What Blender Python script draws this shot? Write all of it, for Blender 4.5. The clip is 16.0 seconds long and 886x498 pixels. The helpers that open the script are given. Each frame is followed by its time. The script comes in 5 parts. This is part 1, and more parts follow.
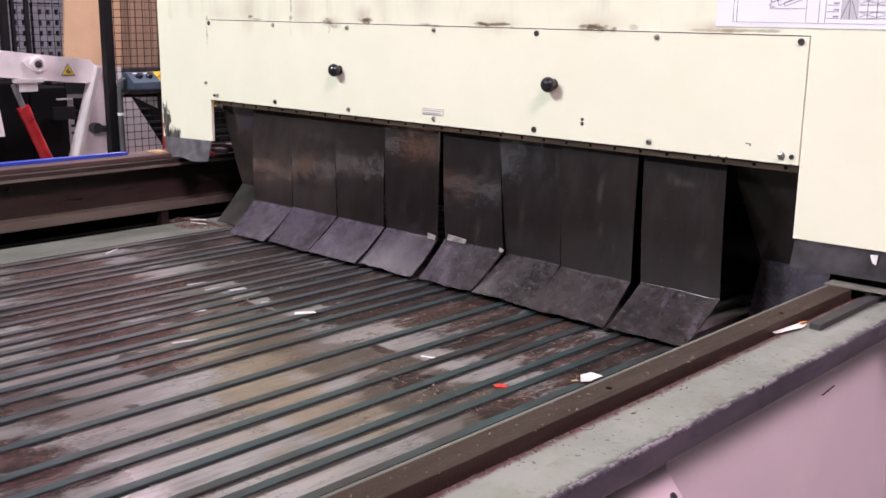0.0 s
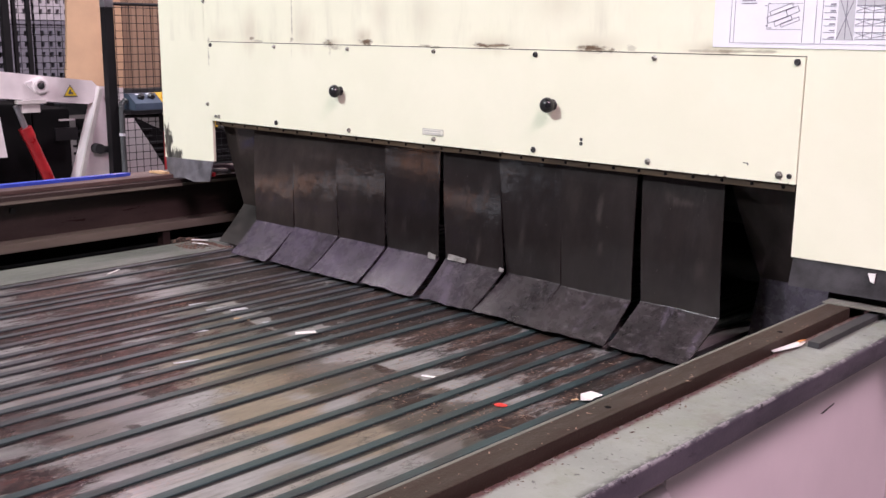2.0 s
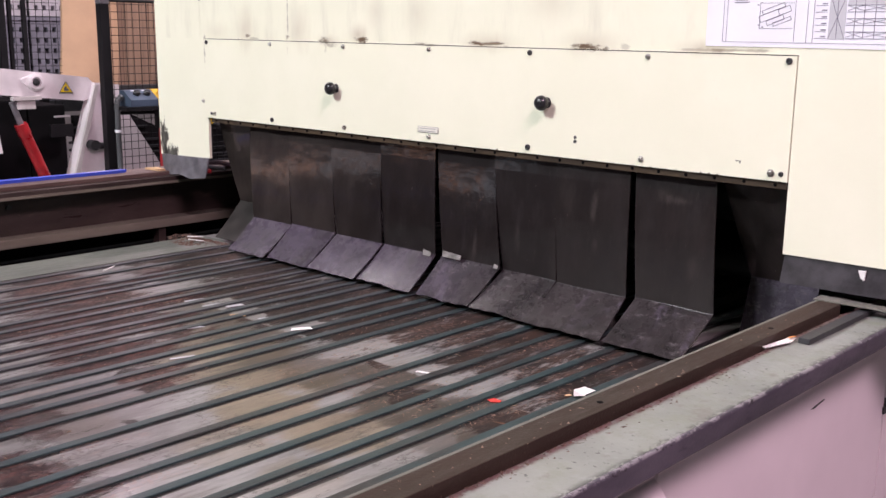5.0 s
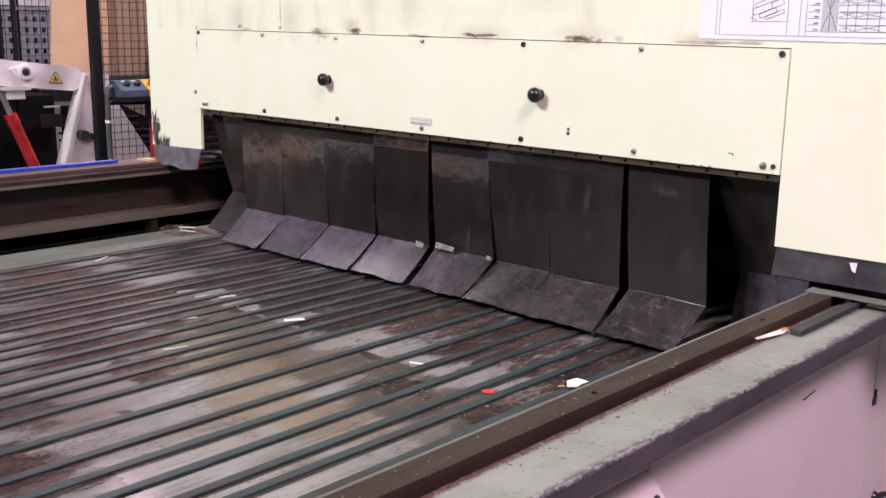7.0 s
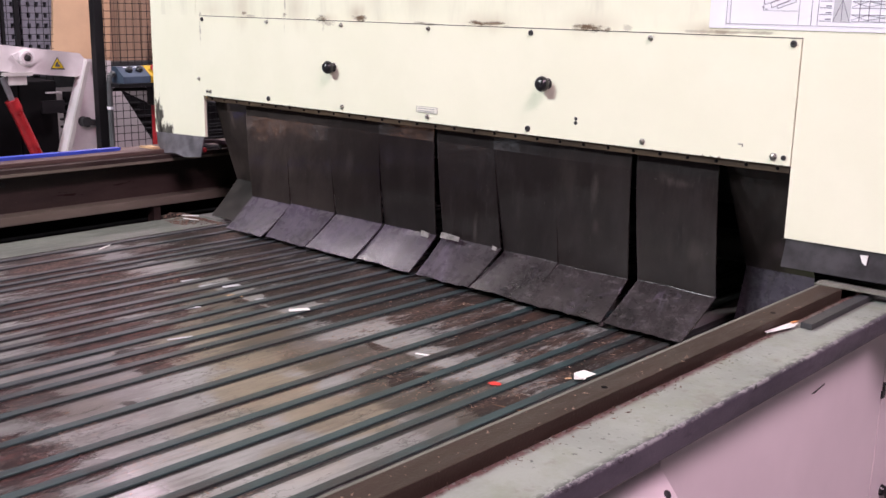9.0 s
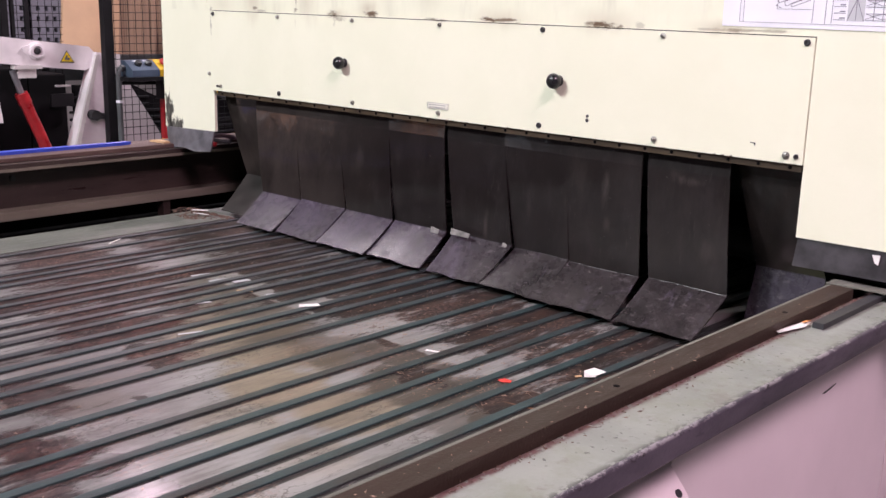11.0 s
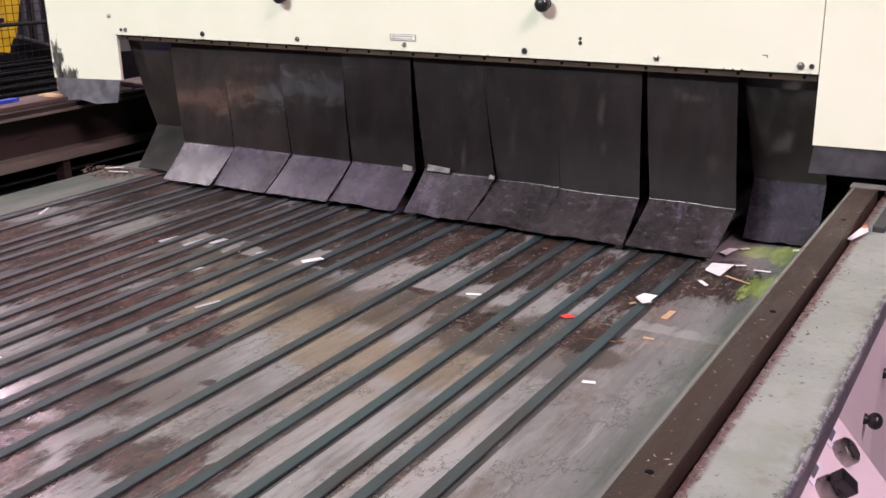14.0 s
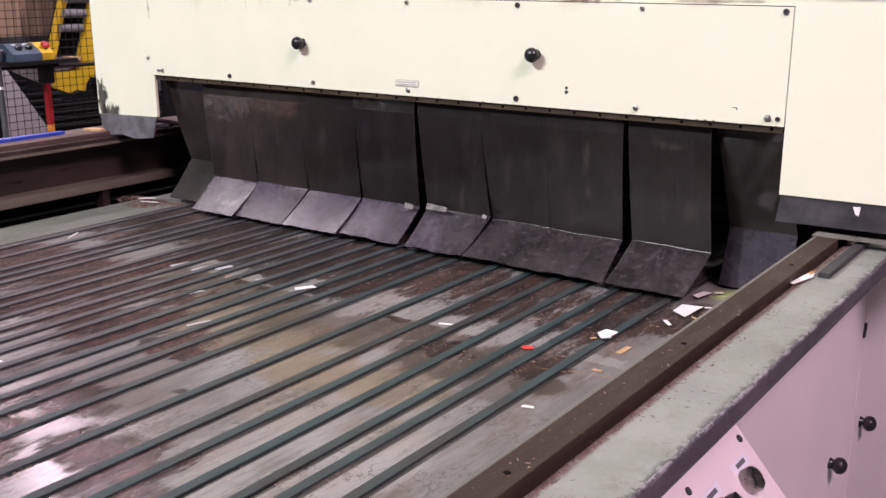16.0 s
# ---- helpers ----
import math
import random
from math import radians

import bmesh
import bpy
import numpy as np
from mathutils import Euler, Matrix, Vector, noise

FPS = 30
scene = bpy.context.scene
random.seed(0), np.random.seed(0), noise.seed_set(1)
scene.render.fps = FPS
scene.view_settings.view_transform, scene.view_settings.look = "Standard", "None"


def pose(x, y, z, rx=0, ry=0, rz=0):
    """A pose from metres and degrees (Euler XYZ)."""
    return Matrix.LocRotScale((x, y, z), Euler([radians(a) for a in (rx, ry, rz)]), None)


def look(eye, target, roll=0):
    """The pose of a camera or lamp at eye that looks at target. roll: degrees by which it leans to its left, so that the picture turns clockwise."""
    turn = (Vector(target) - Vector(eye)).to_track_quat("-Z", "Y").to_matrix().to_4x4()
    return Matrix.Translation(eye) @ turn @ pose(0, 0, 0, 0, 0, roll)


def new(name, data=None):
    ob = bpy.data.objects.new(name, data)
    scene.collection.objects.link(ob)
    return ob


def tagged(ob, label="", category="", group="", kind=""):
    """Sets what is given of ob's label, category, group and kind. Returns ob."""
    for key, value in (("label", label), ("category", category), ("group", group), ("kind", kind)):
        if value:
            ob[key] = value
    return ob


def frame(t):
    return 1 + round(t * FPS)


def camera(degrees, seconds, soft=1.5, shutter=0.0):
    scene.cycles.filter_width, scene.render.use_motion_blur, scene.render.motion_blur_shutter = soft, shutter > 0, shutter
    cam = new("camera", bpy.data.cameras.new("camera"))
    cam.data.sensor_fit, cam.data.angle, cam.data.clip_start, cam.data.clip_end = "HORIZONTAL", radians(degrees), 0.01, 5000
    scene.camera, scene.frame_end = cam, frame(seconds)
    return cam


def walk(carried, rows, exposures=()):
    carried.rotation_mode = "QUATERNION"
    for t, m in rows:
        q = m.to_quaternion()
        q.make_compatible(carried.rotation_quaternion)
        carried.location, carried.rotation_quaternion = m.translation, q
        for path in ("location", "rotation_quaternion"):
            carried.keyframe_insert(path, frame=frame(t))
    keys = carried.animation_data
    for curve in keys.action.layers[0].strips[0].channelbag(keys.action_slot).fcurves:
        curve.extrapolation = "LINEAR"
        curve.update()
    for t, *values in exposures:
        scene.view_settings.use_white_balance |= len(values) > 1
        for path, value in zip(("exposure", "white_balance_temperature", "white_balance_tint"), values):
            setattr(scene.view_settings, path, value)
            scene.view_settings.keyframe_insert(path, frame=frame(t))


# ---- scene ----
cam = camera(47.3, 16.0, shutter=0.5)
PATH = [
    (0, (2.535, -1.676, 1.529), (1.189, -0.266, 1.082), 0.7),
    (0.5, (2.539, -1.679, 1.531), (1.18, -0.274, 1.108), 0.6),
    (1, (2.541, -1.68, 1.532), (1.182, -0.27, 1.124), 0.5),
    (1.5, (2.54, -1.684, 1.533), (1.188, -0.267, 1.129), 0.6),
    (2, (2.543, -1.681, 1.533), (1.189, -0.267, 1.122), 0.5),
    (2.5, (2.547, -1.684, 1.534), (1.193, -0.271, 1.122), 0.4),
    (3, (2.551, -1.687, 1.534), (1.198, -0.272, 1.125), 0.4),
    (3.5, (2.55, -1.688, 1.534), (1.196, -0.274, 1.127), 0.4),
    (6, (2.555, -1.694, 1.539), (1.215, -0.272, 1.11), 0.7),
    (6.5, (2.555, -1.699, 1.541), (1.219, -0.274, 1.108), 0.6),
    (7, (2.551, -1.697, 1.535), (1.221, -0.266, 1.103), 0.9),
    (7.5, (2.543, -1.695, 1.541), (1.22, -0.26, 1.102), 1.0),
    (8, (2.54, -1.69, 1.541), (1.216, -0.259, 1.096), 1.0),
    (8.5, (2.538, -1.694, 1.539), (1.213, -0.264, 1.089), 1.1),
    (9, (2.533, -1.692, 1.538), (1.206, -0.267, 1.081), 1.1),
    (11.5, (2.522, -1.702, 1.541), (1.187, -0.289, 1.071), 1.4),
    (12, (2.493, -1.729, 1.532), (1.175, -0.305, 1.049), 1.3),
    (12.5, (2.402, -1.71, 1.537), (1.179, -0.21, 1.033), 0.7),
    (13, (2.272, -1.725, 1.549), (1.097, -0.182, 1.06), 0.2),
    (13.5, (2.176, -1.828, 1.545), (1.115, -0.231, 0.973), -0.2),
    (14, (2.137, -1.895, 1.551), (1.153, -0.264, 0.94), -0.9),
    (14.5, (2.135, -1.921, 1.552), (1.13, -0.289, 0.983), 0.0),
    (15, (2.188, -1.918, 1.556), (1.153, -0.297, 1.006), -0.0),
    (15.5, (2.295, -1.892, 1.558), (1.216, -0.296, 1.022), 0.6),
    (16, (2.349, -1.897, 1.558), (1.231, -0.323, 1.037), 0.0),
]
walk(cam, [(t, look(eye, target, roll)) for t, eye, target, roll in PATH])

# ---- world, light ----
world = bpy.data.worlds.new("hall_world")
scene.world = world
world.use_nodes = True
world.node_tree.nodes["Background"].inputs[0].default_value = (0.75, 0.7, 0.78, 1)
world.node_tree.nodes["Background"].inputs[1].default_value = 0.015
scene.view_settings.exposure = 0.0
CEIL = 7.0


# ---- materials ----
class Nodes:
    def __init__(self, name):
        self.m = bpy.data.materials.new(name)
        self.m.use_nodes = True
        self.t = self.m.node_tree
        self.b = self.t.nodes["Principled BSDF"]
        self.pos = None

    def add(self, kind, **sets):
        n = self.t.nodes.new(kind)
        for k, v in sets.items():
            n.inputs[k.replace("_", " ")].default_value = v
        return n

    def link(self, a, b):
        self.t.links.new(a, b)

    def where(self, scale=(1, 1, 1), off=(0, 0, 0)):
        """The place in the world, stretched."""
        if self.pos is None:
            self.pos = self.t.nodes.new("ShaderNodeNewGeometry").outputs["Position"]
        mp = self.t.nodes.new("ShaderNodeMapping")
        mp.inputs["Scale"].default_value = scale
        mp.inputs["Location"].default_value = off
        self.link(self.pos, mp.inputs["Vector"])
        return mp.outputs[0]

    def noise(self, scale, detail=4, rough=0.6, stretch=(1, 1, 1), warp=0.0, off=(0, 0, 0)):
        n = self.add("ShaderNodeTexNoise", Scale=scale, Detail=detail, Roughness=rough, Distortion=warp)
        self.link(self.where(stretch, off), n.inputs["Vector"])
        return n.outputs[0]

    def ramp(self, fac, lo, hi, a=0.0, b=1.0):
        r = self.t.nodes.new("ShaderNodeMapRange")
        r.interpolation_type = "SMOOTHSTEP"
        for k, v in zip(("From Min", "From Max", "To Min", "To Max"), (lo, hi, a, b)):
            r.inputs[k].default_value = v
        self.link(fac, r.inputs["Value"])
        return r.outputs[0]

    def math(self, op, a, b=None):
        n = self.t.nodes.new("ShaderNodeMath")
        n.operation = op
        for i, v in enumerate((a, b)):
            if v is None:
                continue
            if isinstance(v, (int, float)):
                n.inputs[i].default_value = v
            else:
                self.link(v, n.inputs[i])
        return n.outputs[0]

    def mix(self, fac, a, b):
        n = self.t.nodes.new("ShaderNodeMix")
        n.data_type = "RGBA"
        for i, v in ((0, fac), (6, a), (7, b)):
            if isinstance(v, (int, float)):
                n.inputs[i].default_value = v
            elif isinstance(v, tuple):
                n.inputs[i].default_value = (*v, 1)
            else:
                self.link(v, n.inputs[i])
        return n.outputs[2]

    def coord(self, axis):
        s = self.t.nodes.new("ShaderNodeSeparateXYZ")
        self.link(self.where(), s.inputs[0])
        return s.outputs[axis]

    def blot(self, cx, cy, rx, ry, edge, axes="xy", fray=2.2, core=0.7):
        """A soft ellipse with a ragged rim, 1 inside; edge: a noise that frays it."""
        a = self.math("MULTIPLY", self.math("SUBTRACT", self.coord("xyz".index(axes[0])), cx), 1 / rx)
        b = self.math("MULTIPLY", self.math("SUBTRACT", self.coord("xyz".index(axes[1])), cy), 1 / ry)
        d = self.math("SQRT", self.math("ADD", self.math("MULTIPLY", a, a), self.math("MULTIPLY", b, b)))
        d = self.math("ADD", d, self.math("MULTIPLY", self.math("SUBTRACT", edge, 0.5), fray))
        return self.ramp(d, 1.05, core)

    def out(self, colour, rough=0.5, metal=0.0, bump=None, height=0.002, spec=0.5):
        for key, v in (("Base Color", colour), ("Roughness", rough), ("Metallic", metal), ("Specular IOR Level", spec)):
            if isinstance(v, tuple):
                self.b.inputs[key].default_value = (*v, 1)
            elif isinstance(v, (int, float)):
                self.b.inputs[key].default_value = v
            else:
                self.link(v, self.b.inputs[key])
        if bump is not None:
            bp = self.add("ShaderNodeBump", Distance=height, Strength=0.6)
            self.link(bump, bp.inputs["Height"])
            self.link(bp.outputs[0], self.b.inputs["Normal"])
            self.link(bp.outputs[0], self.b.inputs["Coat Normal"])
        return self.m


def plain(name, colour, rough=0.5, metal=0.0, vary=0.15, scale=9.0, spec=0.5, stretch=(1, 1, 1)):
    """Paint, plastic or metal with blotches and fine grain."""
    n = Nodes(name)
    dark = tuple(c * (1 - vary) for c in colour)
    lite = tuple(min(1, c * (1 + vary)) for c in colour)
    big, fine = n.noise(scale, 4, 0.6, stretch), n.noise(scale * 14, 3, 0.6, stretch)
    c = n.mix(n.ramp(big, 0.3, 0.7), dark, lite)
    c = n.mix(n.ramp(fine, 0.62, 0.75, 0, vary), c, tuple(x * 0.5 for x in colour))
    return n.out(c, n.ramp(big, 0.3, 0.7, max(0.05, rough - 0.08), min(1, rough + 0.1)), metal, fine, 0.0006, spec)


def cream_paint():
    n = Nodes("cream_paint")
    fine, mid, drip = n.noise(160, 3), n.noise(6, 4), n.noise(9, 5, 0.65, (1, 1, 0.22))
    c = n.mix(n.ramp(mid, 0.35, 0.7), (0.775, 0.775, 0.615), (0.805, 0.80, 0.645))
    # grime above the seam of the cover plate, with smears
    z = n.coord(2)
    zone = n.math("MULTIPLY", n.ramp(z, 1.512, 1.516), n.ramp(z, 1.72, 1.53))
    c = n.mix(n.math("MULTIPLY", zone, n.ramp(drip, 0.46, 0.72, 0, 0.36)), c, (0.36, 0.34, 0.26))
    rag = n.noise(55, 5, 0.7, (0.45, 1, 1))
    for cx, rx, cz, rz, k in ((1.045, 0.030, 1.5155, 0.0042, 1.0), (1.10, 0.032, 1.5155, 0.0038, 0.9), (1.125, 0.010, 1.510, 0.004, 0.4), (1.345, 0.046, 1.5130, 0.0062, 1.0), (1.387, 0.006, 1.510, 0.006, 0.7), (1.43, 0.010, 1.514, 0.006, 0.3),
                              (0.667, 0.024, 1.520, 0.0065, 1.0), (0.530, 0.026, 1.5145, 0.008, 0.85), (0.545, 0.022, 1.505, 0.008, 0.45), (0.535, 0.006, 1.497, 0.012, 0.25),
                              (0.20, 0.014, 1.524, 0.004, 0.75), (0.23, 0.03, 1.517, 0.003, 0.4), (0.375, 0.010, 1.522, 0.006, 0.6), (0.378, 0.003, 1.57, 0.06, 0.45), (0.875, 0.025, 1.512, 0.0035, 0.7), (0.90, 0.04, 1.509, 0.002, 0.6),
                              (1.60, 0.045, 1.511, 0.003, 0.4), (1.67, 0.06, 1.512, 0.003, 0.55), (-0.012, 0.006, 1.47, 0.045, 0.5)):
        c = n.mix(n.math("MULTIPLY", n.blot(cx, cz, rx * 1.1, rz * 1.35, rag, "xz", 3.6, 0.3), k), c, (0.075, 0.046, 0.027))
    for cx, rx, cz, rz, k in ((0.655, 0.05, 1.53, 0.035, 0.40), (0.72, 0.05, 1.585, 0.08, 0.16), (0.185, 0.07, 1.54, 0.07, 0.20), (0.42, 0.06, 1.54, 0.09, 0.22), (0.86, 0.06, 1.58, 0.08, 0.14), (1.35, 0.10, 1.52, 0.035, 0.24), (1.08, 0.11, 1.518, 0.028, 0.24), (0.54, 0.05, 1.515, 0.02, 0.3), (1.60, 0.08, 1.515, 0.02, 0.25), (1.25, 0.1, 1.60, 0.06, 0.12), (0.05, 0.09, 1.53, 0.04, 0.14)):
        c = n.mix(n.math("MULTIPLY", n.blot(cx, cz, rx, rz, drip, "xz", 2.5, -0.5), min(0.6, k * 1.8)), c, (0.29, 0.20, 0.125))
    # paint knocked off the lower corner of the side post
    worn = n.noise(45, 6, 0.7, (1.6, 1, 0.5))
    for cx, rx, cz, rz in ((-0.255, 0.022, 1.20, 0.065), (-0.215, 0.045, 1.163, 0.03)):
        c = n.mix(n.math("MULTIPLY", n.blot(cx, cz, rx, rz, worn, "xz", 3.5), 0.95), c, n.mix(n.ramp(worn, 0.45, 0.62), (0.014, 0.013, 0.012), (0.10, 0.095, 0.09)))
    chip = n.noise(420, 2, 0.5)
    c = n.mix(n.ramp(chip, 0.76, 0.8, 0, 0.5), c, (0.25, 0.22, 0.17))
    return n.out(c, 0.42, 0.0, fine, 0.0004, 0.4)


BELTS = (0.154, 0.228, 0.325, 0.368, 0.413, 0.507, 0.556, 0.619, 0.683, 0.733, 0.784, 0.850, 0.910, 0.969, 1.022, 1.091, 1.193, 1.283, 1.352, 1.420, 1.492, 1.540, 1.608)


def bed_steel():
    """Old painted sheet with rust, oil and dust drawn out along the belts; each lane between belts wears in its own way."""
    n = Nodes("bed_steel")
    st = (1, 0.3, 1)
    x, y = n.coord(0), n.coord(1)
    lane = None
    for b in BELTS:
        k = n.math("GREATER_THAN", x, b - 0.011)
        lane = k if lane is None else n.math("ADD", lane, k)
    own = n.t.nodes.new("ShaderNodeTexWhiteNoise")
    own.noise_dimensions = "1D"
    n.link(n.math("MULTIPLY", lane, 3.7), own.inputs["W"])
    own = own.outputs[0]
    big, mid, fine = n.noise(5, 5, 0.6, st), n.noise(20, 8, 0.74, st), n.noise(170, 4, 0.7, (1, 0.3, 1))
    crumb = n.noise(250, 3, 0.7)
    rag = n.math("ADD", n.math("MULTIPLY", n.noise(22, 10, 0.82, (1, 0.26, 1)), 0.80), n.math("MULTIPLY", own, 0.2))
    rag2 = n.math("ADD", n.math("MULTIPLY", n.noise(26, 10, 0.84, (1, 0.22, 1), off=(8, 3, 0)), 0.80), n.math("MULTIPLY", own, 0.2))

    def field(rows, edge):
        f = None
        for cx, cy, rx, ry, k in rows:
            g = n.math("MULTIPLY", n.blot(cx, cy, rx, ry, edge, "xy", 3.4), k)
            f = g if f is None else n.math("MAXIMUM", f, g)
        return f

    # pale worn steel and old grey paint, cloudy along the lanes
    soft = n.math("ADD", n.math("MULTIPLY", rag, 0.5), n.math("MULTIPLY", big, 0.5))
    c = n.mix(n.ramp(mid, 0.25, 0.72), (0.170, 0.167, 0.161), (0.265, 0.260, 0.249))
    c = n.mix(n.ramp(own, 0.3, 0.9, 0, 0.35), c, (0.27, 0.265, 0.265))
    c = n.mix(n.ramp(n.noise(9, 7, 0.7, st, off=(4, 4, 0)), 0.50, 0.62, 0, 0.6), c, (0.130, 0.120, 0.108))
    bare = n.noise(22, 9, 0.76, (1, 0.2, 1), off=(3, 1, 0))
    c = n.mix(n.ramp(bare, 0.56, 0.63, 0, 0.55), c, n.mix(fine, (0.27, 0.27, 0.265), (0.37, 0.37, 0.36)))
    # tan oil film
    oil = field(((1.06, -0.65, 0.22, 0.15, 0.9), (1.25, -0.75, 0.15, 0.10, 0.85), (1.43, -0.73, 0.10, 0.10, 0.85), (0.80, -0.53, 0.20, 0.12, 0.7), (1.36, -0.89, 0.10, 0.07, 0.6), (1.50, -0.88, 0.08, 0.08, 0.5), (1.10, -1.00, 0.12, 0.07, 0.5), (0.62, -0.42, 0.14, 0.10, 0.5)), soft)
    c = n.mix(oil, c, n.mix(n.ramp(mid, 0.3, 0.7), (0.135, 0.105, 0.066), (0.235, 0.192, 0.128)))
    # thin edge plate, brown and worn beside the last belt
    worn = n.math("MULTIPLY", n.ramp(x, 1.612, 1.622), n.ramp(mid, 0.3, 0.6, 0.7, 0.4))
    c = n.mix(worn, c, (0.125, 0.125, 0.122))
    stripe = n.math("MULTIPLY", n.math("MULTIPLY", n.ramp(x, 1.605, 1.625), n.ramp(x, 1.695, 1.645)), n.ramp(n.noise(26, 8, 0.8, (1, 0.35, 1), off=(9, 4, 0)), 0.42, 0.60))
    c = n.mix(n.math("MULTIPLY", stripe, 0.75), c, (0.105, 0.078, 0.058))
    c = n.mix(n.math("MULTIPLY", n.blot(1.02, -0.93, 0.34, 0.22, soft, "xy", 4.0, 0.2), 0.55), c, (0.105, 0.096, 0.092))
    c = n.mix(n.math("MULTIPLY", n.blot(0.50, -0.64, 0.48, 0.36, soft, "xy", 3.0, 0.1), 0.5), c, (0.060, 0.046, 0.048))
    c = n.mix(n.math("MULTIPLY", n.blot(1.12, -1.02, 0.36, 0.26, soft, "xy", 3.0, 0.1), 0.42), c, (0.070, 0.056, 0.052))
    c = n.mix(n.math("MULTIPLY", n.blot(1.46, -0.96, 0.22, 0.17, rag, "xy", 3.0, 0.1), 0.5), c, (0.36, 0.355, 0.34))
    # brown smoke of old grease before the joint, thin and soft
    haze = field(((1.15, -0.56, 0.18, 0.10, 0.75), (1.42, -0.575, 0.14, 0.10, 1.0), (1.30, -0.50, 0.14, 0.06, 0.95), (1.50, -0.51, 0.09, 0.07, 0.9), (1.615, -0.59, 0.055, 0.05, 1.0), (1.55, -0.63, 0.07, 0.06, 0.6), (0.92, -0.52, 0.14, 0.07, 0.7), (0.70, -0.50, 0.12, 0.08, 0.6)), soft)
    c = n.mix(n.math("MULTIPLY", haze, 0.92), c, n.mix(n.ramp(mid, 0.3, 0.7), (0.026, 0.018, 0.012), (0.075, 0.053, 0.035)))
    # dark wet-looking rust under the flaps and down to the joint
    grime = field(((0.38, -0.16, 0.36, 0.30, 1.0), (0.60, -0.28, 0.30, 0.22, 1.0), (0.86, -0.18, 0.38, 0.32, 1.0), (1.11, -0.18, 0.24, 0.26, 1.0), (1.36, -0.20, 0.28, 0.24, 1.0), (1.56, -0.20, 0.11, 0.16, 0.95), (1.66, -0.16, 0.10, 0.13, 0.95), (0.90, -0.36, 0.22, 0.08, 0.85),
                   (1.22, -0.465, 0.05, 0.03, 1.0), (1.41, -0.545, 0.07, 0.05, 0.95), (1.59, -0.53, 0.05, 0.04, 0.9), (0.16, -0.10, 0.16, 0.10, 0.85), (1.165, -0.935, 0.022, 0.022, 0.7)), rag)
    # lengths of pale plate laid bare behind a joint, each lane to its own depth
    reach = n.math("ADD", -0.455, n.math("MULTIPLY", n.ramp(own, 0.15, 0.95), 0.10))
    wav = n.math("MULTIPLY", n.math("SUBTRACT", n.noise(60, 5, 0.7), 0.5), 0.06)
    joint = n.math("MULTIPLY", n.ramp(y, -0.4555, -0.4535), n.ramp(n.math("SUBTRACT", n.math("ADD", y, wav), reach), 0.006, -0.004))
    joint = n.math("MULTIPLY", n.math("MULTIPLY", joint, n.ramp(x, 0.52, 0.60)), n.ramp(n.noise(31, 3, 0.6, (1, 0.4, 1), off=(3, 8, 0)), 0.40, 0.48))
    grime = n.math("MULTIPLY", grime, n.math("SUBTRACT", 1.0, n.math("MULTIPLY", joint, 0.92)))
    grime = n.math("MAXIMUM", grime, n.ramp(n.noise(19, 9, 0.8, (1, 0.3, 1), off=(5, 2, 0)), 0.60, 0.66, 0, 0.7))
    c = n.mix(n.math("MULTIPLY", joint, 0.85), c, n.mix(mid, (0.21, 0.21, 0.20), (0.33, 0.33, 0.31)))
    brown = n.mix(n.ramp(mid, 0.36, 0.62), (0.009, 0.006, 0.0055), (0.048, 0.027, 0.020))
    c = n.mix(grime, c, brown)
    seam = n.math("MULTIPLY", n.ramp(n.math("ABSOLUTE", n.math("ADD", y, 0.4565)), 0.0022, 0.0008), n.ramp(n.noise(25, 3, 0.6, off=(2, 0, 0)), 0.42, 0.5))
    c = n.mix(n.math("MULTIPLY", seam, n.ramp(x, 0.5, 0.6, 0, 0.7)), c, (0.36, 0.29, 0.25))
    # shadow line beside each belt, painted into the bed colour
    belt_shade = None
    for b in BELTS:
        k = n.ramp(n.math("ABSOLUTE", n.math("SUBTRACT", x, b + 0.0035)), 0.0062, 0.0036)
        belt_shade = k if belt_shade is None else n.math("MAXIMUM", belt_shade, k)
    c = n.mix(n.math("MULTIPLY", belt_shade, 0.93), c, (0.009, 0.007, 0.008))
    # purple-red rust towards the far side and the open end
    rust = field(((0.27, -0.62, 0.14, 0.16, 0.9), (0.42, -0.64, 0.20, 0.22, 1.0), (0.55, -0.72, 0.26, 0.21, 1.0), (0.67, -0.64, 0.17, 0.14, 0.95), (0.82, -0.78, 0.18, 0.13, 1.0), (0.96, -0.81, 0.07, 0.05, 0.95), (1.07, -0.82, 0.045, 0.03, 0.9), (0.30, -0.36, 0.12, 0.10, 0.7),
                  (1.24, -1.14, 0.15, 0.09, 1.0), (1.07, -1.05, 0.09, 0.06, 0.8), (1.36, -1.20, 0.09, 0.07, 0.8), (1.05, -1.25, 0.17, 0.11, 0.9), (0.80, -1.15, 0.20, 0.12, 0.6), (0.35, -0.95, 0.2, 0.12, 0.6)), rag2)
    c = n.mix(n.math("MULTIPLY", rust, 0.95), c, n.mix(n.ramp(n.noise(38, 8, 0.8, (1, 0.5, 1)), 0.38, 0.62), (0.014, 0.0065, 0.0072), (0.082, 0.035, 0.031)))
    foul = n.math("MAXIMUM", grime, rust)
    c = n.mix(n.math("MULTIPLY", n.ramp(crumb, 0.62, 0.70, 0, 0.8), n.ramp(foul, 0.3, 0.7, 0.12, 1)), c, (0.20, 0.125, 0.095))
    c = n.mix(n.ramp(n.noise(75, 6, 0.75, (1, 0.7, 1), off=(2, 7, 0)), 0.675, 0.70, 0, 0.8), c, (0.05, 0.043, 0.038))
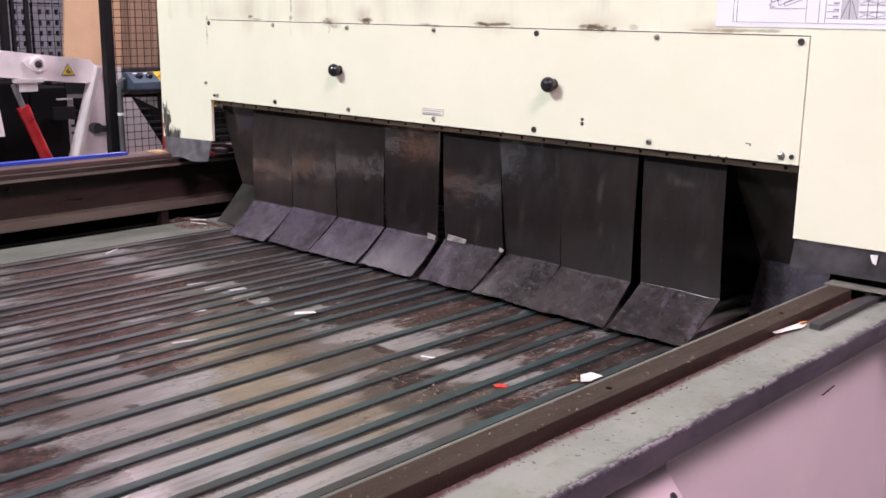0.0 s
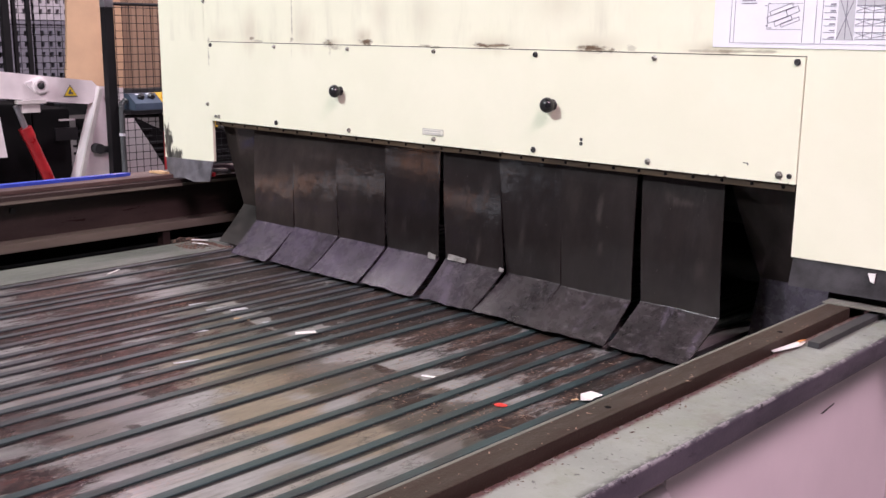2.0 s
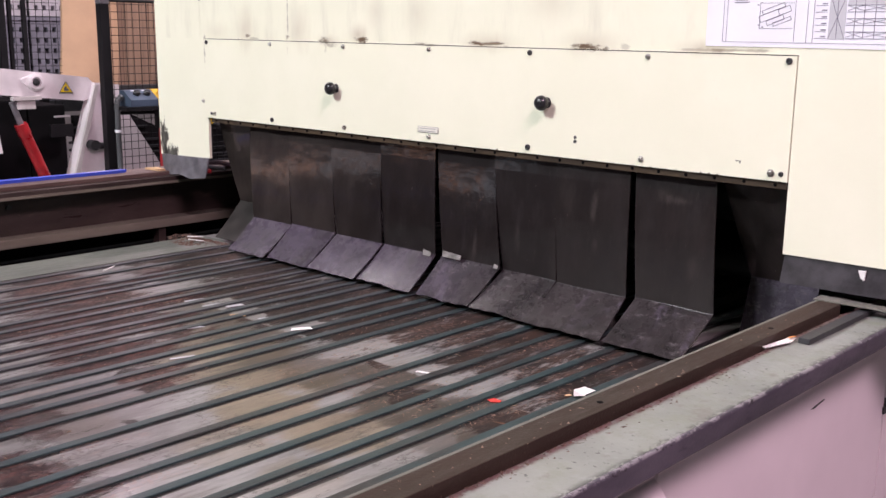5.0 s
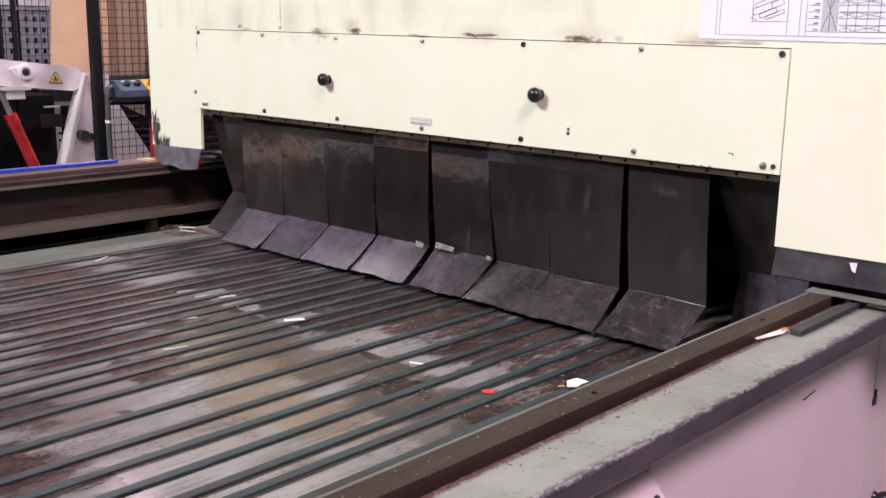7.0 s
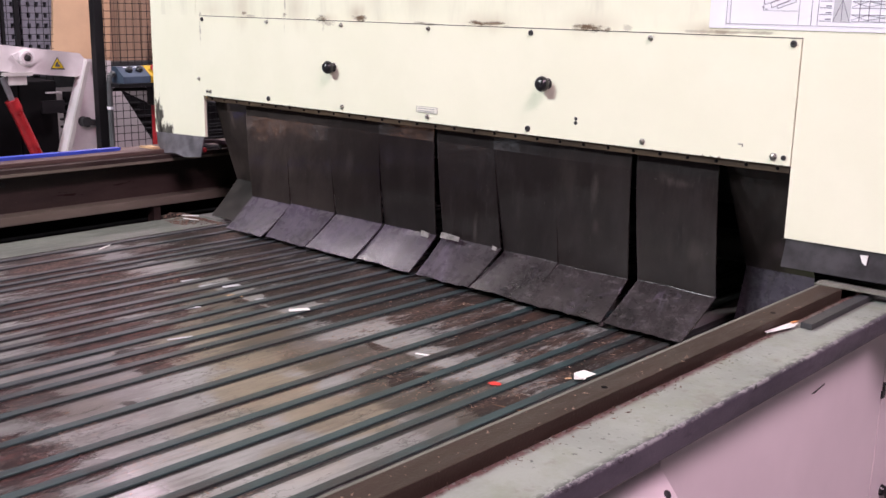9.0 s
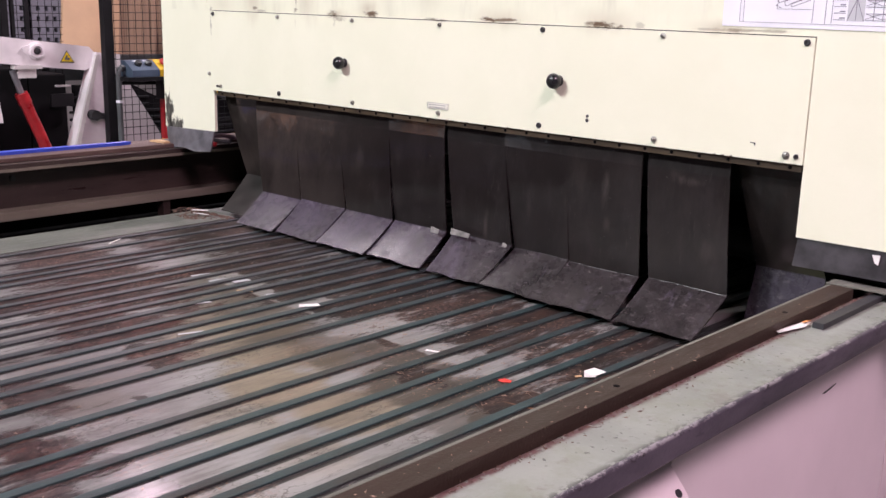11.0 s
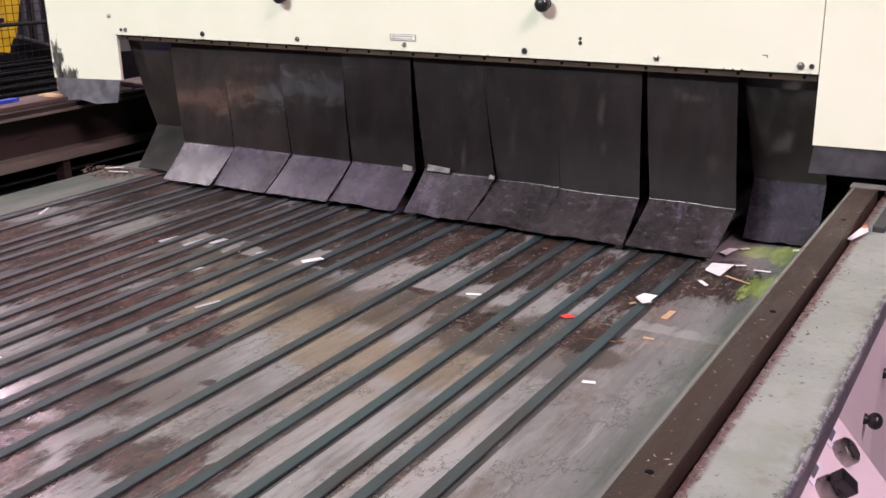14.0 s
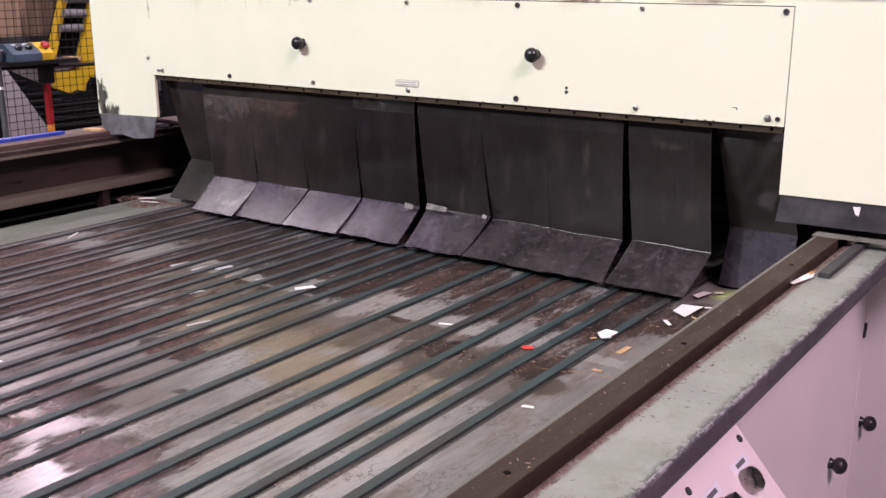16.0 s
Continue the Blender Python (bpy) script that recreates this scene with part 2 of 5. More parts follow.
    c = n.mix(n.ramp(n.noise(60, 3, 0.6, (1, 0.05, 1), off=(6, 7, 0)), 0.63, 0.70, 0, 0.22), c, (0.06, 0.058, 0.054))
    # drawn-out scuffs, and thin black curls where oil has crept and dried
    scuff = n.noise(64, 9, 0.8, (1, 0.07, 1), off=(3, 3, 0))
    c = n.mix(n.ramp(scuff, 0.47, 0.64, 0, 0.42), c, (0.060, 0.053, 0.050))
    c = n.mix(n.ramp(n.noise(52, 9, 0.8, (1, 0.09, 1), off=(13, 2, 0)), 0.55, 0.68, 0, 0.45), c, (0.34, 0.335, 0.325))
    curl = n.ramp(n.math("ABSOLUTE", n.math("SUBTRACT", n.noise(30, 6, 0.65, (1, 0.6, 1), off=(5, 9, 0)), 0.5)), 0.016, 0.006)
    curl = n.math("MULTIPLY", curl, n.ramp(n.noise(8, 3, 0.5, off=(2, 5, 0)), 0.54, 0.60))
    c = n.mix(n.math("MULTIPLY", curl, 0.7), c, (0.045, 0.042, 0.034))
    pink = n.math("MULTIPLY", n.ramp(n.noise(11, 5, 0.6, (1, 0.4, 1), off=(8, 8, 0)), 0.52, 0.62), n.ramp(n.noise(130, 4, 0.7), 0.45, 0.6))
    c = n.mix(n.math("MULTIPLY", pink, 0.35), c, (0.30, 0.19, 0.15))
    # soot ground into the fouled lanes, flecked with bare metal
    soot = n.noise(48, 8, 0.82, (1, 0.45, 1), off=(7, 7, 0))
    c = n.mix(n.math("MULTIPLY", n.ramp(soot, 0.46, 0.58, 0, 0.55), n.ramp(foul, 0.2, 0.6, 0.10, 1)), c, (0.013, 0.0085, 0.0095))
    fleck = n.noise(34, 9, 0.82, (1, 0.22, 1), off=(1, 5, 0))
    c = n.mix(n.math("MULTIPLY", n.ramp(fleck, 0.575, 0.615, 0, 0.65), n.ramp(foul, 0.3, 0.7)), c, (0.17, 0.165, 0.165))
    # yellow-green reflection beside the end flap, painted into the bed
    green_sheen = field(((1.80, 0.035, 0.12, 0.09, 1.0), (1.81, -0.16, 0.09, 0.085, 1.0), (1.70, 0.04, 0.05, 0.05, 0.6)), rag)
    c = n.mix(green_sheen, c, n.mix(n.ramp(mid, 0.35, 0.65), (0.20, 0.27, 0.06), (0.46, 0.56, 0.19)))
    # rusty scratch across the edge plate
    scratch = n.math("ADD", y, n.math("ADD", 0.505, n.math("MULTIPLY", n.math("SUBTRACT", x, 1.66), -0.22)))
    scratch = n.math("MULTIPLY", n.ramp(n.math("ABSOLUTE", scratch), 0.004, 0.001), n.math("MULTIPLY", n.ramp(x, 1.55, 1.60), n.ramp(n.noise(40, 4), 0.35, 0.5)))
    c = n.mix(n.math("MULTIPLY", scratch, 0.7), c, (0.30, 0.16, 0.09))
    moss = n.math("MULTIPLY", n.ramp(x, 1.70, 1.80), n.ramp(n.noise(8, 5, 0.7, st, off=(1, 9, 0)), 0.42, 0.60, 0, 0.7))
    c = n.mix(moss, c, (0.13, 0.155, 0.11))
    rough = n.math("ADD", n.math("ADD", n.ramp(y, -1.12, -1.00, 0.15, 0.36), n.ramp(mid, 0.3, 0.7, 0.0, 0.08)), n.math("ADD", n.math("MULTIPLY", grime, 0.24), n.math("MULTIPLY", rust, n.ramp(y, -1.10, -0.95, 0.03, 0.30))))
    # oil lies wet at the open end
    rough = n.math("SUBTRACT", rough, n.math("MULTIPLY", n.ramp(y, -1.0, -1.12), n.ramp(big, 0.35, 0.6, 0.0, 0.03)))
    return n.out(c, rough, 0.0, n.math("ADD", n.math("MULTIPLY", fine, 0.35), n.math("MULTIPLY", crumb, foul)), 0.0006, n.math("MULTIPLY", n.ramp(foul, 0.2, 0.8, 1.0, 0.65), n.ramp(y, -1.12, -1.0, 0.5, 0.33)))


def belt_rubber():
    n = Nodes("green_belt")
    big, mid, fine = n.noise(6, 6, 0.7, (1, 0.35, 1), off=(2, 2, 0)), n.noise(40, 5, 0.7, (1, 0.2, 1)), n.noise(240, 3)
    c = n.mix(n.ramp(mid, 0.3, 0.7), (0.019, 0.036, 0.038), (0.036, 0.063, 0.065))
    c = n.mix(n.ramp(big, 0.46, 0.64, 0, 0.8), c, n.mix(mid, (0.012, 0.010, 0.010), (0.05, 0.04, 0.038)))
    # mauve reflection painted into the belts, growing towards the far side
    pale_mask = n.math("MULTIPLY", n.ramp(n.coord(0), 1.30, 0.55), n.ramp(n.noise(9, 6, 0.7, (1, 0.3, 1), off=(7, 1, 0)), 0.3, 0.6, 0.35, 1))
    c = n.mix(n.math("MULTIPLY", pale_mask, 0.7), c, n.mix(mid, (0.050, 0.048, 0.053), (0.110, 0.102, 0.112)))
    c = n.mix(n.ramp(fine, 0.66, 0.74, 0, 0.5), c, (0.10, 0.085, 0.07))
    return n.out(c, n.ramp(mid, 0.3, 0.7, 0.38, 0.55), 0.0, fine, 0.0006, 0.5)


def ledge_paint():
    n = Nodes("ledge_paint")
    mid, fine = n.noise(7, 5, 0.65), n.noise(150, 3)
    c = n.mix(n.ramp(mid, 0.3, 0.7), (0.205, 0.225, 0.20), (0.275, 0.295, 0.265))
    c = n.mix(n.ramp(n.noise(14, 6, 0.7, off=(1, 3, 0)), 0.46, 0.66, 0, 0.5), c, (0.185, 0.210, 0.142))
    c = n.mix(n.ramp(n.noise(22, 7, 0.75, off=(6, 3, 0)), 0.55, 0.66, 0, 0.5), c, (0.15, 0.135, 0.115))
    c = n.mix(n.ramp(n.noise(9, 6, 0.7, off=(2, 8, 0)), 0.54, 0.66, 0, 0.5), c, (0.31, 0.33, 0.315))
    nick = n.noise(125, 3, 0.6, (0.8, 1.0, 1))
    patchy = n.noise(5.5, 3, 0.5, off=(4, 0, 0))
    k = n.math("MULTIPLY", n.ramp(nick, 0.640, 0.665), n.ramp(patchy, 0.42, 0.50))
    edge = n.math("MULTIPLY", n.ramp(n.coord(0), 1.982, 1.993), n.ramp(n.noise(90, 4, 0.7, (1, 0.7, 1)), 0.45, 0.55))
    k = n.math("MAXIMUM", k, edge)
    c = n.mix(n.math("MULTIPLY", k, 0.9), c, (0.04, 0.045, 0.04))
    dust = n.math("MULTIPLY", n.ramp(n.math("ADD", n.coord(0), n.math("MULTIPLY", n.noise(45, 6, 0.75, off=(1, 1, 0)), 0.012)), 1.930, 1.922), n.ramp(n.noise(90, 4, 0.7), 0.30, 0.5))
    c = n.mix(dust, c, n.mix(n.noise(160, 4), (0.034, 0.016, 0.017), (0.19, 0.10, 0.098)))
    return n.out(c, 0.4, 0.0, fine, 0.0005, 0.5)


def nose_paint():
    """Purple-grey enamel, rubbed bright and chipped along its upper edge, scratched below."""
    n = Nodes("nose_grey")
    big, mid, fine = n.noise(16, 5, 0.65, (1, 0.3, 1)), n.noise(60, 6, 0.75, (1, 0.35, 1)), n.noise(220, 3)
    c = n.mix(n.ramp(big, 0.3, 0.7), (0.056, 0.050, 0.064), (0.108, 0.096, 0.118))
    c = n.mix(n.ramp(mid, 0.58, 0.68, 0, 0.55), c, (0.030, 0.026, 0.032))
    rim = n.math("MULTIPLY", n.ramp(n.coord(2), 1.0765, 1.0795), n.ramp(n.noise(55, 6, 0.8, (1, 0.5, 1), off=(1, 2, 3)), 0.49, 0.55))
    c = n.mix(n.math("MULTIPLY", rim, 0.7), c, (0.34, 0.33, 0.34))
    chip = n.math("MULTIPLY", n.ramp(n.coord(2), 1.072, 1.077), n.ramp(n.noise(75, 5, 0.8, (1, 0.6, 1), off=(4, 4, 4)), 0.57, 0.61))
    c = n.mix(chip, c, (0.02, 0.018, 0.02))
    return n.out(c, n.ramp(mid, 0.3, 0.7, 0.28, 0.42), 0.0, fine, 0.0004, 0.5)


def flap_sheet():
    """Black flexible sheet, paler and browner towards both ends of the row."""
    n = Nodes("flap_sheet")
    big, mid, fine = n.noise(7, 5, 0.65), n.noise(30, 7, 0.72, (1, 1, 0.3)), n.noise(220, 3)
    x = n.coord(0)
    c = n.mix(n.ramp(big, 0.3, 0.7), (0.0055, 0.0042, 0.0044), (0.0104, 0.0080, 0.0082))
    pale_mask = n.math("MAXIMUM", n.ramp(x, 0.80, 0.35), n.ramp(x, 1.255, 1.275, 0, 0.25))
    pale_mask = n.math("MULTIPLY", pale_mask, n.ramp(n.noise(11, 6, 0.7, (1, 1, 0.6), off=(3, 3, 3)), 0.30, 0.68, 0.25, 1))
    c = n.mix(n.math("MULTIPLY", pale_mask, 0.7), c, (0.046, 0.037, 0.033))
    own = n.t.nodes.new("ShaderNodeObjectInfo").outputs["Random"]
    c = n.mix(n.ramp(own, 0.2, 1.0, 0, 0.22), c, (0.024, 0.019, 0.018))
    c = n.mix(n.ramp(n.noise(9, 8, 0.75, (1, 1, 0.25), off=(4, 1, 2)), 0.50, 0.70, 0, 0.3), c, (0.036, 0.028, 0.027))
    for cx, cz, rx, rz, k in ((1.365, 1.185, 0.012, 0.045, 0.55), (1.375, 1.115, 0.010, 0.02, 0.3), (1.56, 1.225, 0.05, 0.012, 0.45), (1.52, 1.235, 0.02, 0.02, 0.3), (1.30, 1.20, 0.03, 0.07, 0.18), (1.17, 1.12, 0.012, 0.06, 0.3), (1.60, 1.10, 0.02, 0.03, 0.25), (0.62, 1.16, 0.02, 0.05, 0.25), (0.45, 1.22, 0.07, 0.015, 0.3), (1.055, 1.06, 0.008, 0.04, 0.4)):
        c = n.mix(n.math("MULTIPLY", n.blot(cx, cz, rx, rz, mid, "xz", 3.4, -0.2), k * 0.6), c, (0.10, 0.085, 0.078))
    c = n.mix(n.ramp(mid, 0.50, 0.72, 0, 0.45), c, (0.024, 0.019, 0.020))
    c = n.mix(n.ramp(n.noise(90, 6, 0.75, (1, 1, 0.12)), 0.60, 0.70, 0, 0.25), c, (0.055, 0.046, 0.043))
    c = n.mix(n.ramp(n.noise(300, 2, 0.5), 0.77, 0.79, 0, 0.5), c, (0.3, 0.28, 0.25))
    n.b.inputs["Coat Weight"].default_value = 0.85
    n.b.inputs["Coat Roughness"].default_value = 0.085
    wave = n.noise(16, 3, 0.55, (1, 1, 0.7), off=(6, 2, 4))
    return n.out(c, n.ramp(mid, 0.3, 0.7, 0.30, 0.45), 0.0, n.math("ADD", n.math("MULTIPLY", fine, 0.08), wave), 0.0022, 0.15)


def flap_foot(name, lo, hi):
    """Bent feet, rubbed and speckled; a lavender-grey sheen is painted in, weaker towards one end of the row."""
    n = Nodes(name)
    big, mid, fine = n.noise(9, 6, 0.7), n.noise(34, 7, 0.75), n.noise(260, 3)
    pale_mask = n.ramp(n.math("ADD", n.coord(0), n.math("MULTIPLY", n.math("SUBTRACT", big, 0.5), 0.5)), 1.24, 0.72)
    # the end flap's foot, set deep inside, is paled as if lit
    pale_mask = n.math("MAXIMUM", pale_mask, n.ramp(n.coord(1), 0.06, 0.10, 0, 1.0))
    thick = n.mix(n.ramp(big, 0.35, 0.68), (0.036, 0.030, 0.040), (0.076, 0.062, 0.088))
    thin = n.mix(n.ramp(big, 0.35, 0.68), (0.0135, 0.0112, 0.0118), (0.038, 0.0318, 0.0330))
    c = n.mix(pale_mask, thin, thick)
    c = n.mix(n.ramp(mid, 0.50, 0.75, 0, 0.5), c, n.mix(pale_mask, (0.012, 0.0105, 0.010), (0.045, 0.040, 0.043)))
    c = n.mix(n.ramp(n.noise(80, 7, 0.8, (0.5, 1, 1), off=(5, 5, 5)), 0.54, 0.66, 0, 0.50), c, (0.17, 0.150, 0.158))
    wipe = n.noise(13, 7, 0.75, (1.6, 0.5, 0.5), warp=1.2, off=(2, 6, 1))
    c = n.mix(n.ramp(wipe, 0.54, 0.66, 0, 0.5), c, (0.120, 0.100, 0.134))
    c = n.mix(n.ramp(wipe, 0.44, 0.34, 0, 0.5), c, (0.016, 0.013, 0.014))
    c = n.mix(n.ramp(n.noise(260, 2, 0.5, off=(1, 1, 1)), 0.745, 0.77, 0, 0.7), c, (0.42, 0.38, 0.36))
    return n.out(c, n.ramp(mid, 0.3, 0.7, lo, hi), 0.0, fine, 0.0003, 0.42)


def rusty(name, a, b, rough=0.7, scale=12.0, stretch=(1, 0.2, 1), spec=0.4):
    n = Nodes(name)
    big, mid, fine = n.noise(scale, 5, 0.65, stretch), n.noise(scale * 4, 5, 0.7, stretch), n.noise(240, 3)
    c = n.mix(n.ramp(big, 0.3, 0.7), a, b)
    c = n.mix(n.ramp(mid, 0.6, 0.78, 0, 0.6), c, tuple(min(1, x * 2.6) for x in b))
    c = n.mix(n.ramp(fine, 0.68, 0.76, 0, 0.6), c, (0.25, 0.2, 0.15))
    return n.out(c, n.ramp(mid, 0.3, 0.7, rough - 0.15, rough + 0.1), 0.0, fine, 0.001, spec)


def glow(name, colour, strength):
    n = Nodes(name)
    n.b.inputs["Emission Color"].default_value = (*colour, 1)
    n.b.inputs["Emission Strength"].default_value = strength
    return n.out((0.8, 0.8, 0.8), 0.4)


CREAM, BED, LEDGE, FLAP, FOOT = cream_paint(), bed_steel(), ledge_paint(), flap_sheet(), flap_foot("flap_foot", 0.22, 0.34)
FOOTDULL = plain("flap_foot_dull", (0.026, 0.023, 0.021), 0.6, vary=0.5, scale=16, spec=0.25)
BELT = belt_rubber()
PALEGREEN = rusty("pale_green", (0.11, 0.12, 0.105), (0.18, 0.19, 0.165), 0.5, 14)
SIDE = plain("side_cream", (0.84, 0.75, 0.77), 0.38, vary=0.04, scale=3)
RAIL = rusty("rail_brown", (0.028, 0.0186, 0.0138), (0.054, 0.0375, 0.0285), 0.62, 10, spec=0.25)
EDGE = rusty("rail_edge", (0.12, 0.123, 0.105), (0.19, 0.19, 0.16), 0.5, 18)
NOSE = nose_paint()
BEAM = rusty("beam_rust", (0.026, 0.018, 0.017), (0.058, 0.041, 0.036), 0.42, 9)
FLANGE = rusty("flange_edge", (0.13, 0.115, 0.09), (0.21, 0.19, 0.15), 0.6, 12)
STRIP = plain("bare_strip", (0.145, 0.14, 0.155), 0.38, 0.25, vary=0.35, scale=22)
STRIPDARK = plain("dark_strip", (0.058, 0.054, 0.060), 0.36, 0.2, vary=0.4, scale=20)
HINGE = rusty("hinge_brown", (0.035, 0.022, 0.014), (0.075, 0.048, 0.028), 0.6, 20, (0.3, 1, 1))
BLACK = plain("black_plastic", (0.012, 0.012, 0.014), 0.25, vary=0.2)
# near-black; also puts shade into the colour of insides and gaps
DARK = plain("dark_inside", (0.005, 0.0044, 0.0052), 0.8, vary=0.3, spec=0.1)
DARKSTEEL = plain("dark_steel", (0.03, 0.03, 0.033), 0.5, vary=0.3)
CHROME = plain("bright_screw", (0.40, 0.385, 0.36), 0.3, 1.0, vary=0.2, scale=60)
PAPER = plain("white_paper", (0.79, 0.78, 0.84), 0.7, vary=0.03)
INK = plain("print_ink", (0.12, 0.12, 0.14), 0.7, vary=0.1)
FINEINK = plain("fine_print", (0.20, 0.19, 0.24), 0.7, vary=0.1)
GREYINK = plain("print_grey", (0.50, 0.50, 0.53), 0.7, vary=0.05)
STICKER = plain("sticker_white", (0.72, 0.70, 0.62), 0.5, vary=0.05, scale=40)
SCRAP = plain("scrap_white", (0.80, 0.78, 0.76), 0.6, vary=0.05, scale=40)
SCRAPTAN = plain("scrap_tan", (0.55, 0.36, 0.20), 0.7, vary=0.2, scale=40)
SCRAPRED = plain("scrap_red", (0.65, 0.05, 0.04), 0.5, vary=0.1)
CRUMB = plain("brown_crumb", (0.12, 0.072, 0.055), 0.8, vary=0.5, scale=120)
CRUMBLITE = plain("pale_crumb", (0.27, 0.19, 0.14), 0.8, vary=0.4, scale=120)
BLUE = plain("blue_strip", (0.035, 0.07, 0.48), 0.35, vary=0.15)
WHITEARM = plain("arm_white", (0.76, 0.70, 0.72), 0.42, vary=0.08, scale=7)
WHITEBAR = plain("machine_white", (0.60, 0.56, 0.55), 0.45, vary=0.12, scale=7)
REDPAINT = plain("red_paint", (0.36, 0.016, 0.022), 0.35, vary=0.25)
YELLOW = plain("yellow_paint", (0.56, 0.35, 0.016), 0.45, vary=0.12)
SIGN = plain("sign_yellow", (0.85, 0.62, 0.02), 0.4, vary=0.05)
TEAL = plain("box_blue", (0.060, 0.085, 0.125), 0.4, vary=0.15)
FENCE = plain("fence_black", (0.008, 0.0075, 0.009), 0.55, vary=0.2, spec=0.25)
CARD = plain("cardboard_tan", (0.55, 0.35, 0.22), 0.75, vary=0.07, scale=3)
CARDEDGE = plain("cardboard_edge", (0.26, 0.165, 0.115), 0.85, vary=0.25, scale=14, stretch=(1, 1, 0.05))
BOARD = plain("grey_board", (0.47, 0.42, 0.44), 0.6, vary=0.06, scale=4)
TAPE = plain("worn_tape", (0.25, 0.235, 0.225), 0.5, vary=0.4, scale=60)
CRATE = plain("crate_grey", (0.19, 0.18, 0.22), 0.55, vary=0.15)
CRATELITE = plain("crate_pale", (0.5, 0.46, 0.5), 0.55, vary=0.12)
GREYTUBE = plain("grey_cable", (0.09, 0.095, 0.10), 0.5, vary=0.15)
ROLLER = plain("roller_grey", (0.22, 0.21, 0.23), 0.35, 0.4, vary=0.2)
FLOORMAT = plain("floor_concrete", (0.14, 0.135, 0.13), 0.5, vary=0.2, scale=1.5)
WALLMAT = plain("hall_wall", (0.27, 0.25, 0.26), 0.8, vary=0.12, scale=0.6)
CEILMAT = plain("hall_ceiling", (0.25, 0.24, 0.245), 0.8, vary=0.1, scale=0.5)
LAMPWHITE = glow("lamp_white", (1.0, 0.93, 0.80), 14)
LAMPPINK = glow("lamp_pink", (1.0, 0.70, 0.80), 14)
# glowing panels, added only to be mirrored in the flaps
PANELCOOL = glow("panel_cool", (0.82, 0.87, 1.0), 2.6)
PANELORANGE = glow("panel_orange", (1.0, 0.42, 0.22), 3.2)


# ---- building ----
def box(bm, x0, x1, y0, y1, z0, z1, bevel=0.0):
    v = [bm.verts.new((x, y, z)) for x in (x0, x1) for y in (y0, y1) for z in (z0, z1)]
    f = [bm.faces.new([v[i] for i in q]) for q in ((0, 1, 3, 2), (4, 6, 7, 5), (0, 4, 5, 1), (2, 3, 7, 6), (0, 2, 6, 4), (1, 5, 7, 3))]
    if bevel:
        bmesh.ops.bevel(bm, geom=list({e for q in f for e in q.edges}), offset=bevel, segments=2, affect="EDGES", profile=0.6)
    return bm


def boxes(*rows, bevel=0.0):
    bm = bmesh.new()
    for r in rows:
        box(bm, *r, bevel=bevel)
    return bm


def rod(bm, a, b, r, seg=12, r2=None):
    """A round bar from a to b."""
    a, b = Vector(a), Vector(b)
    m = Matrix.Translation((a + b) / 2) @ (b - a).to_track_quat("Z", "Y").to_matrix().to_4x4()
    bmesh.ops.create_cone(bm, cap_ends=True, segments=seg, radius1=r, radius2=r if r2 is None else r2, depth=(b - a).length, matrix=m)
    return bm


def prism(bm, pts, lift):
    """A flat outline (points in space) given thickness along the vector lift."""
    lift = Vector(lift)
    a = [bm.verts.new(p) for p in pts]
    b = [bm.verts.new(Vector(p) + lift) for p in pts]
    bm.faces.new(a)
    bm.faces.new(b[::-1])
    for i in range(len(a)):
        j = (i + 1) % len(a)
        bm.faces.new((a[j], a[i], b[i], b[j]))
    return bm


def lathe(bm, rings, m, seg=20):
    """A turned shape: rings of (radius, height), set by the pose m."""
    rows = [[bm.verts.new(m @ Vector((r * math.cos(a), r * math.sin(a), h))) for a in (2 * math.pi * i / seg for i in range(seg))] for r, h in rings]
    for p, q in zip(rows, rows[1:]):
        for i in range(seg):
            bm.faces.new((p[i], p[(i + 1) % seg], q[(i + 1) % seg], q[i]))
    bm.faces.new(rows[0][::-1])
    bm.faces.new(rows[-1])
    return bm


def tube(bm, pts, r, seg=8):
    for a, b in zip(pts, pts[1:]):
        rod(bm, a, b, r, seg)
    return bm


def finish(name, bm, material, origin=(0, 0, 0), smooth=False):
    bmesh.ops.recalc_face_normals(bm, faces=bm.faces)
    bmesh.ops.translate(bm, verts=bm.verts, vec=-Vector(origin))
    me = bpy.data.meshes.new(name)
    bm.to_mesh(me)
    bm.free()
    me.materials.append(material)
    if smooth:
        for p in me.polygons:
            p.use_smooth = True
        me.set_sharp_from_angle(angle=radians(40))
    return new(name, me)


def thing(name, label, category, at=(0, 0, 0), group="", kind=""):
    ob = new(name)
    ob.empty_display_size = 0.05
    ob.location = at
    ob["base"] = at
    return tagged(ob, label, category, group, kind)


def part(name, bm, material, parent, label="", smooth=False):
    """One mesh under a thing or a part; its mesh is given in the place's own coordinates."""
    top = parent
    while top.parent:
        top = top.parent
    ob = finish(name, bm, material, top.get("base", (0, 0, 0)), smooth)
    ob.parent = parent
    return tagged(ob, label)


def single(name, bm, material, label, category, at=None, group="", kind="", smooth=False):
    """A thing that is one mesh."""
    if at is None:
        at = sum((v.co for v in bm.verts), Vector()) / len(bm.verts)
        at.z = min(v.co.z for v in bm.verts)
    ob = finish(name, bm, material, at, smooth)
    ob.location = at
    return tagged(ob, label, category, group, kind)


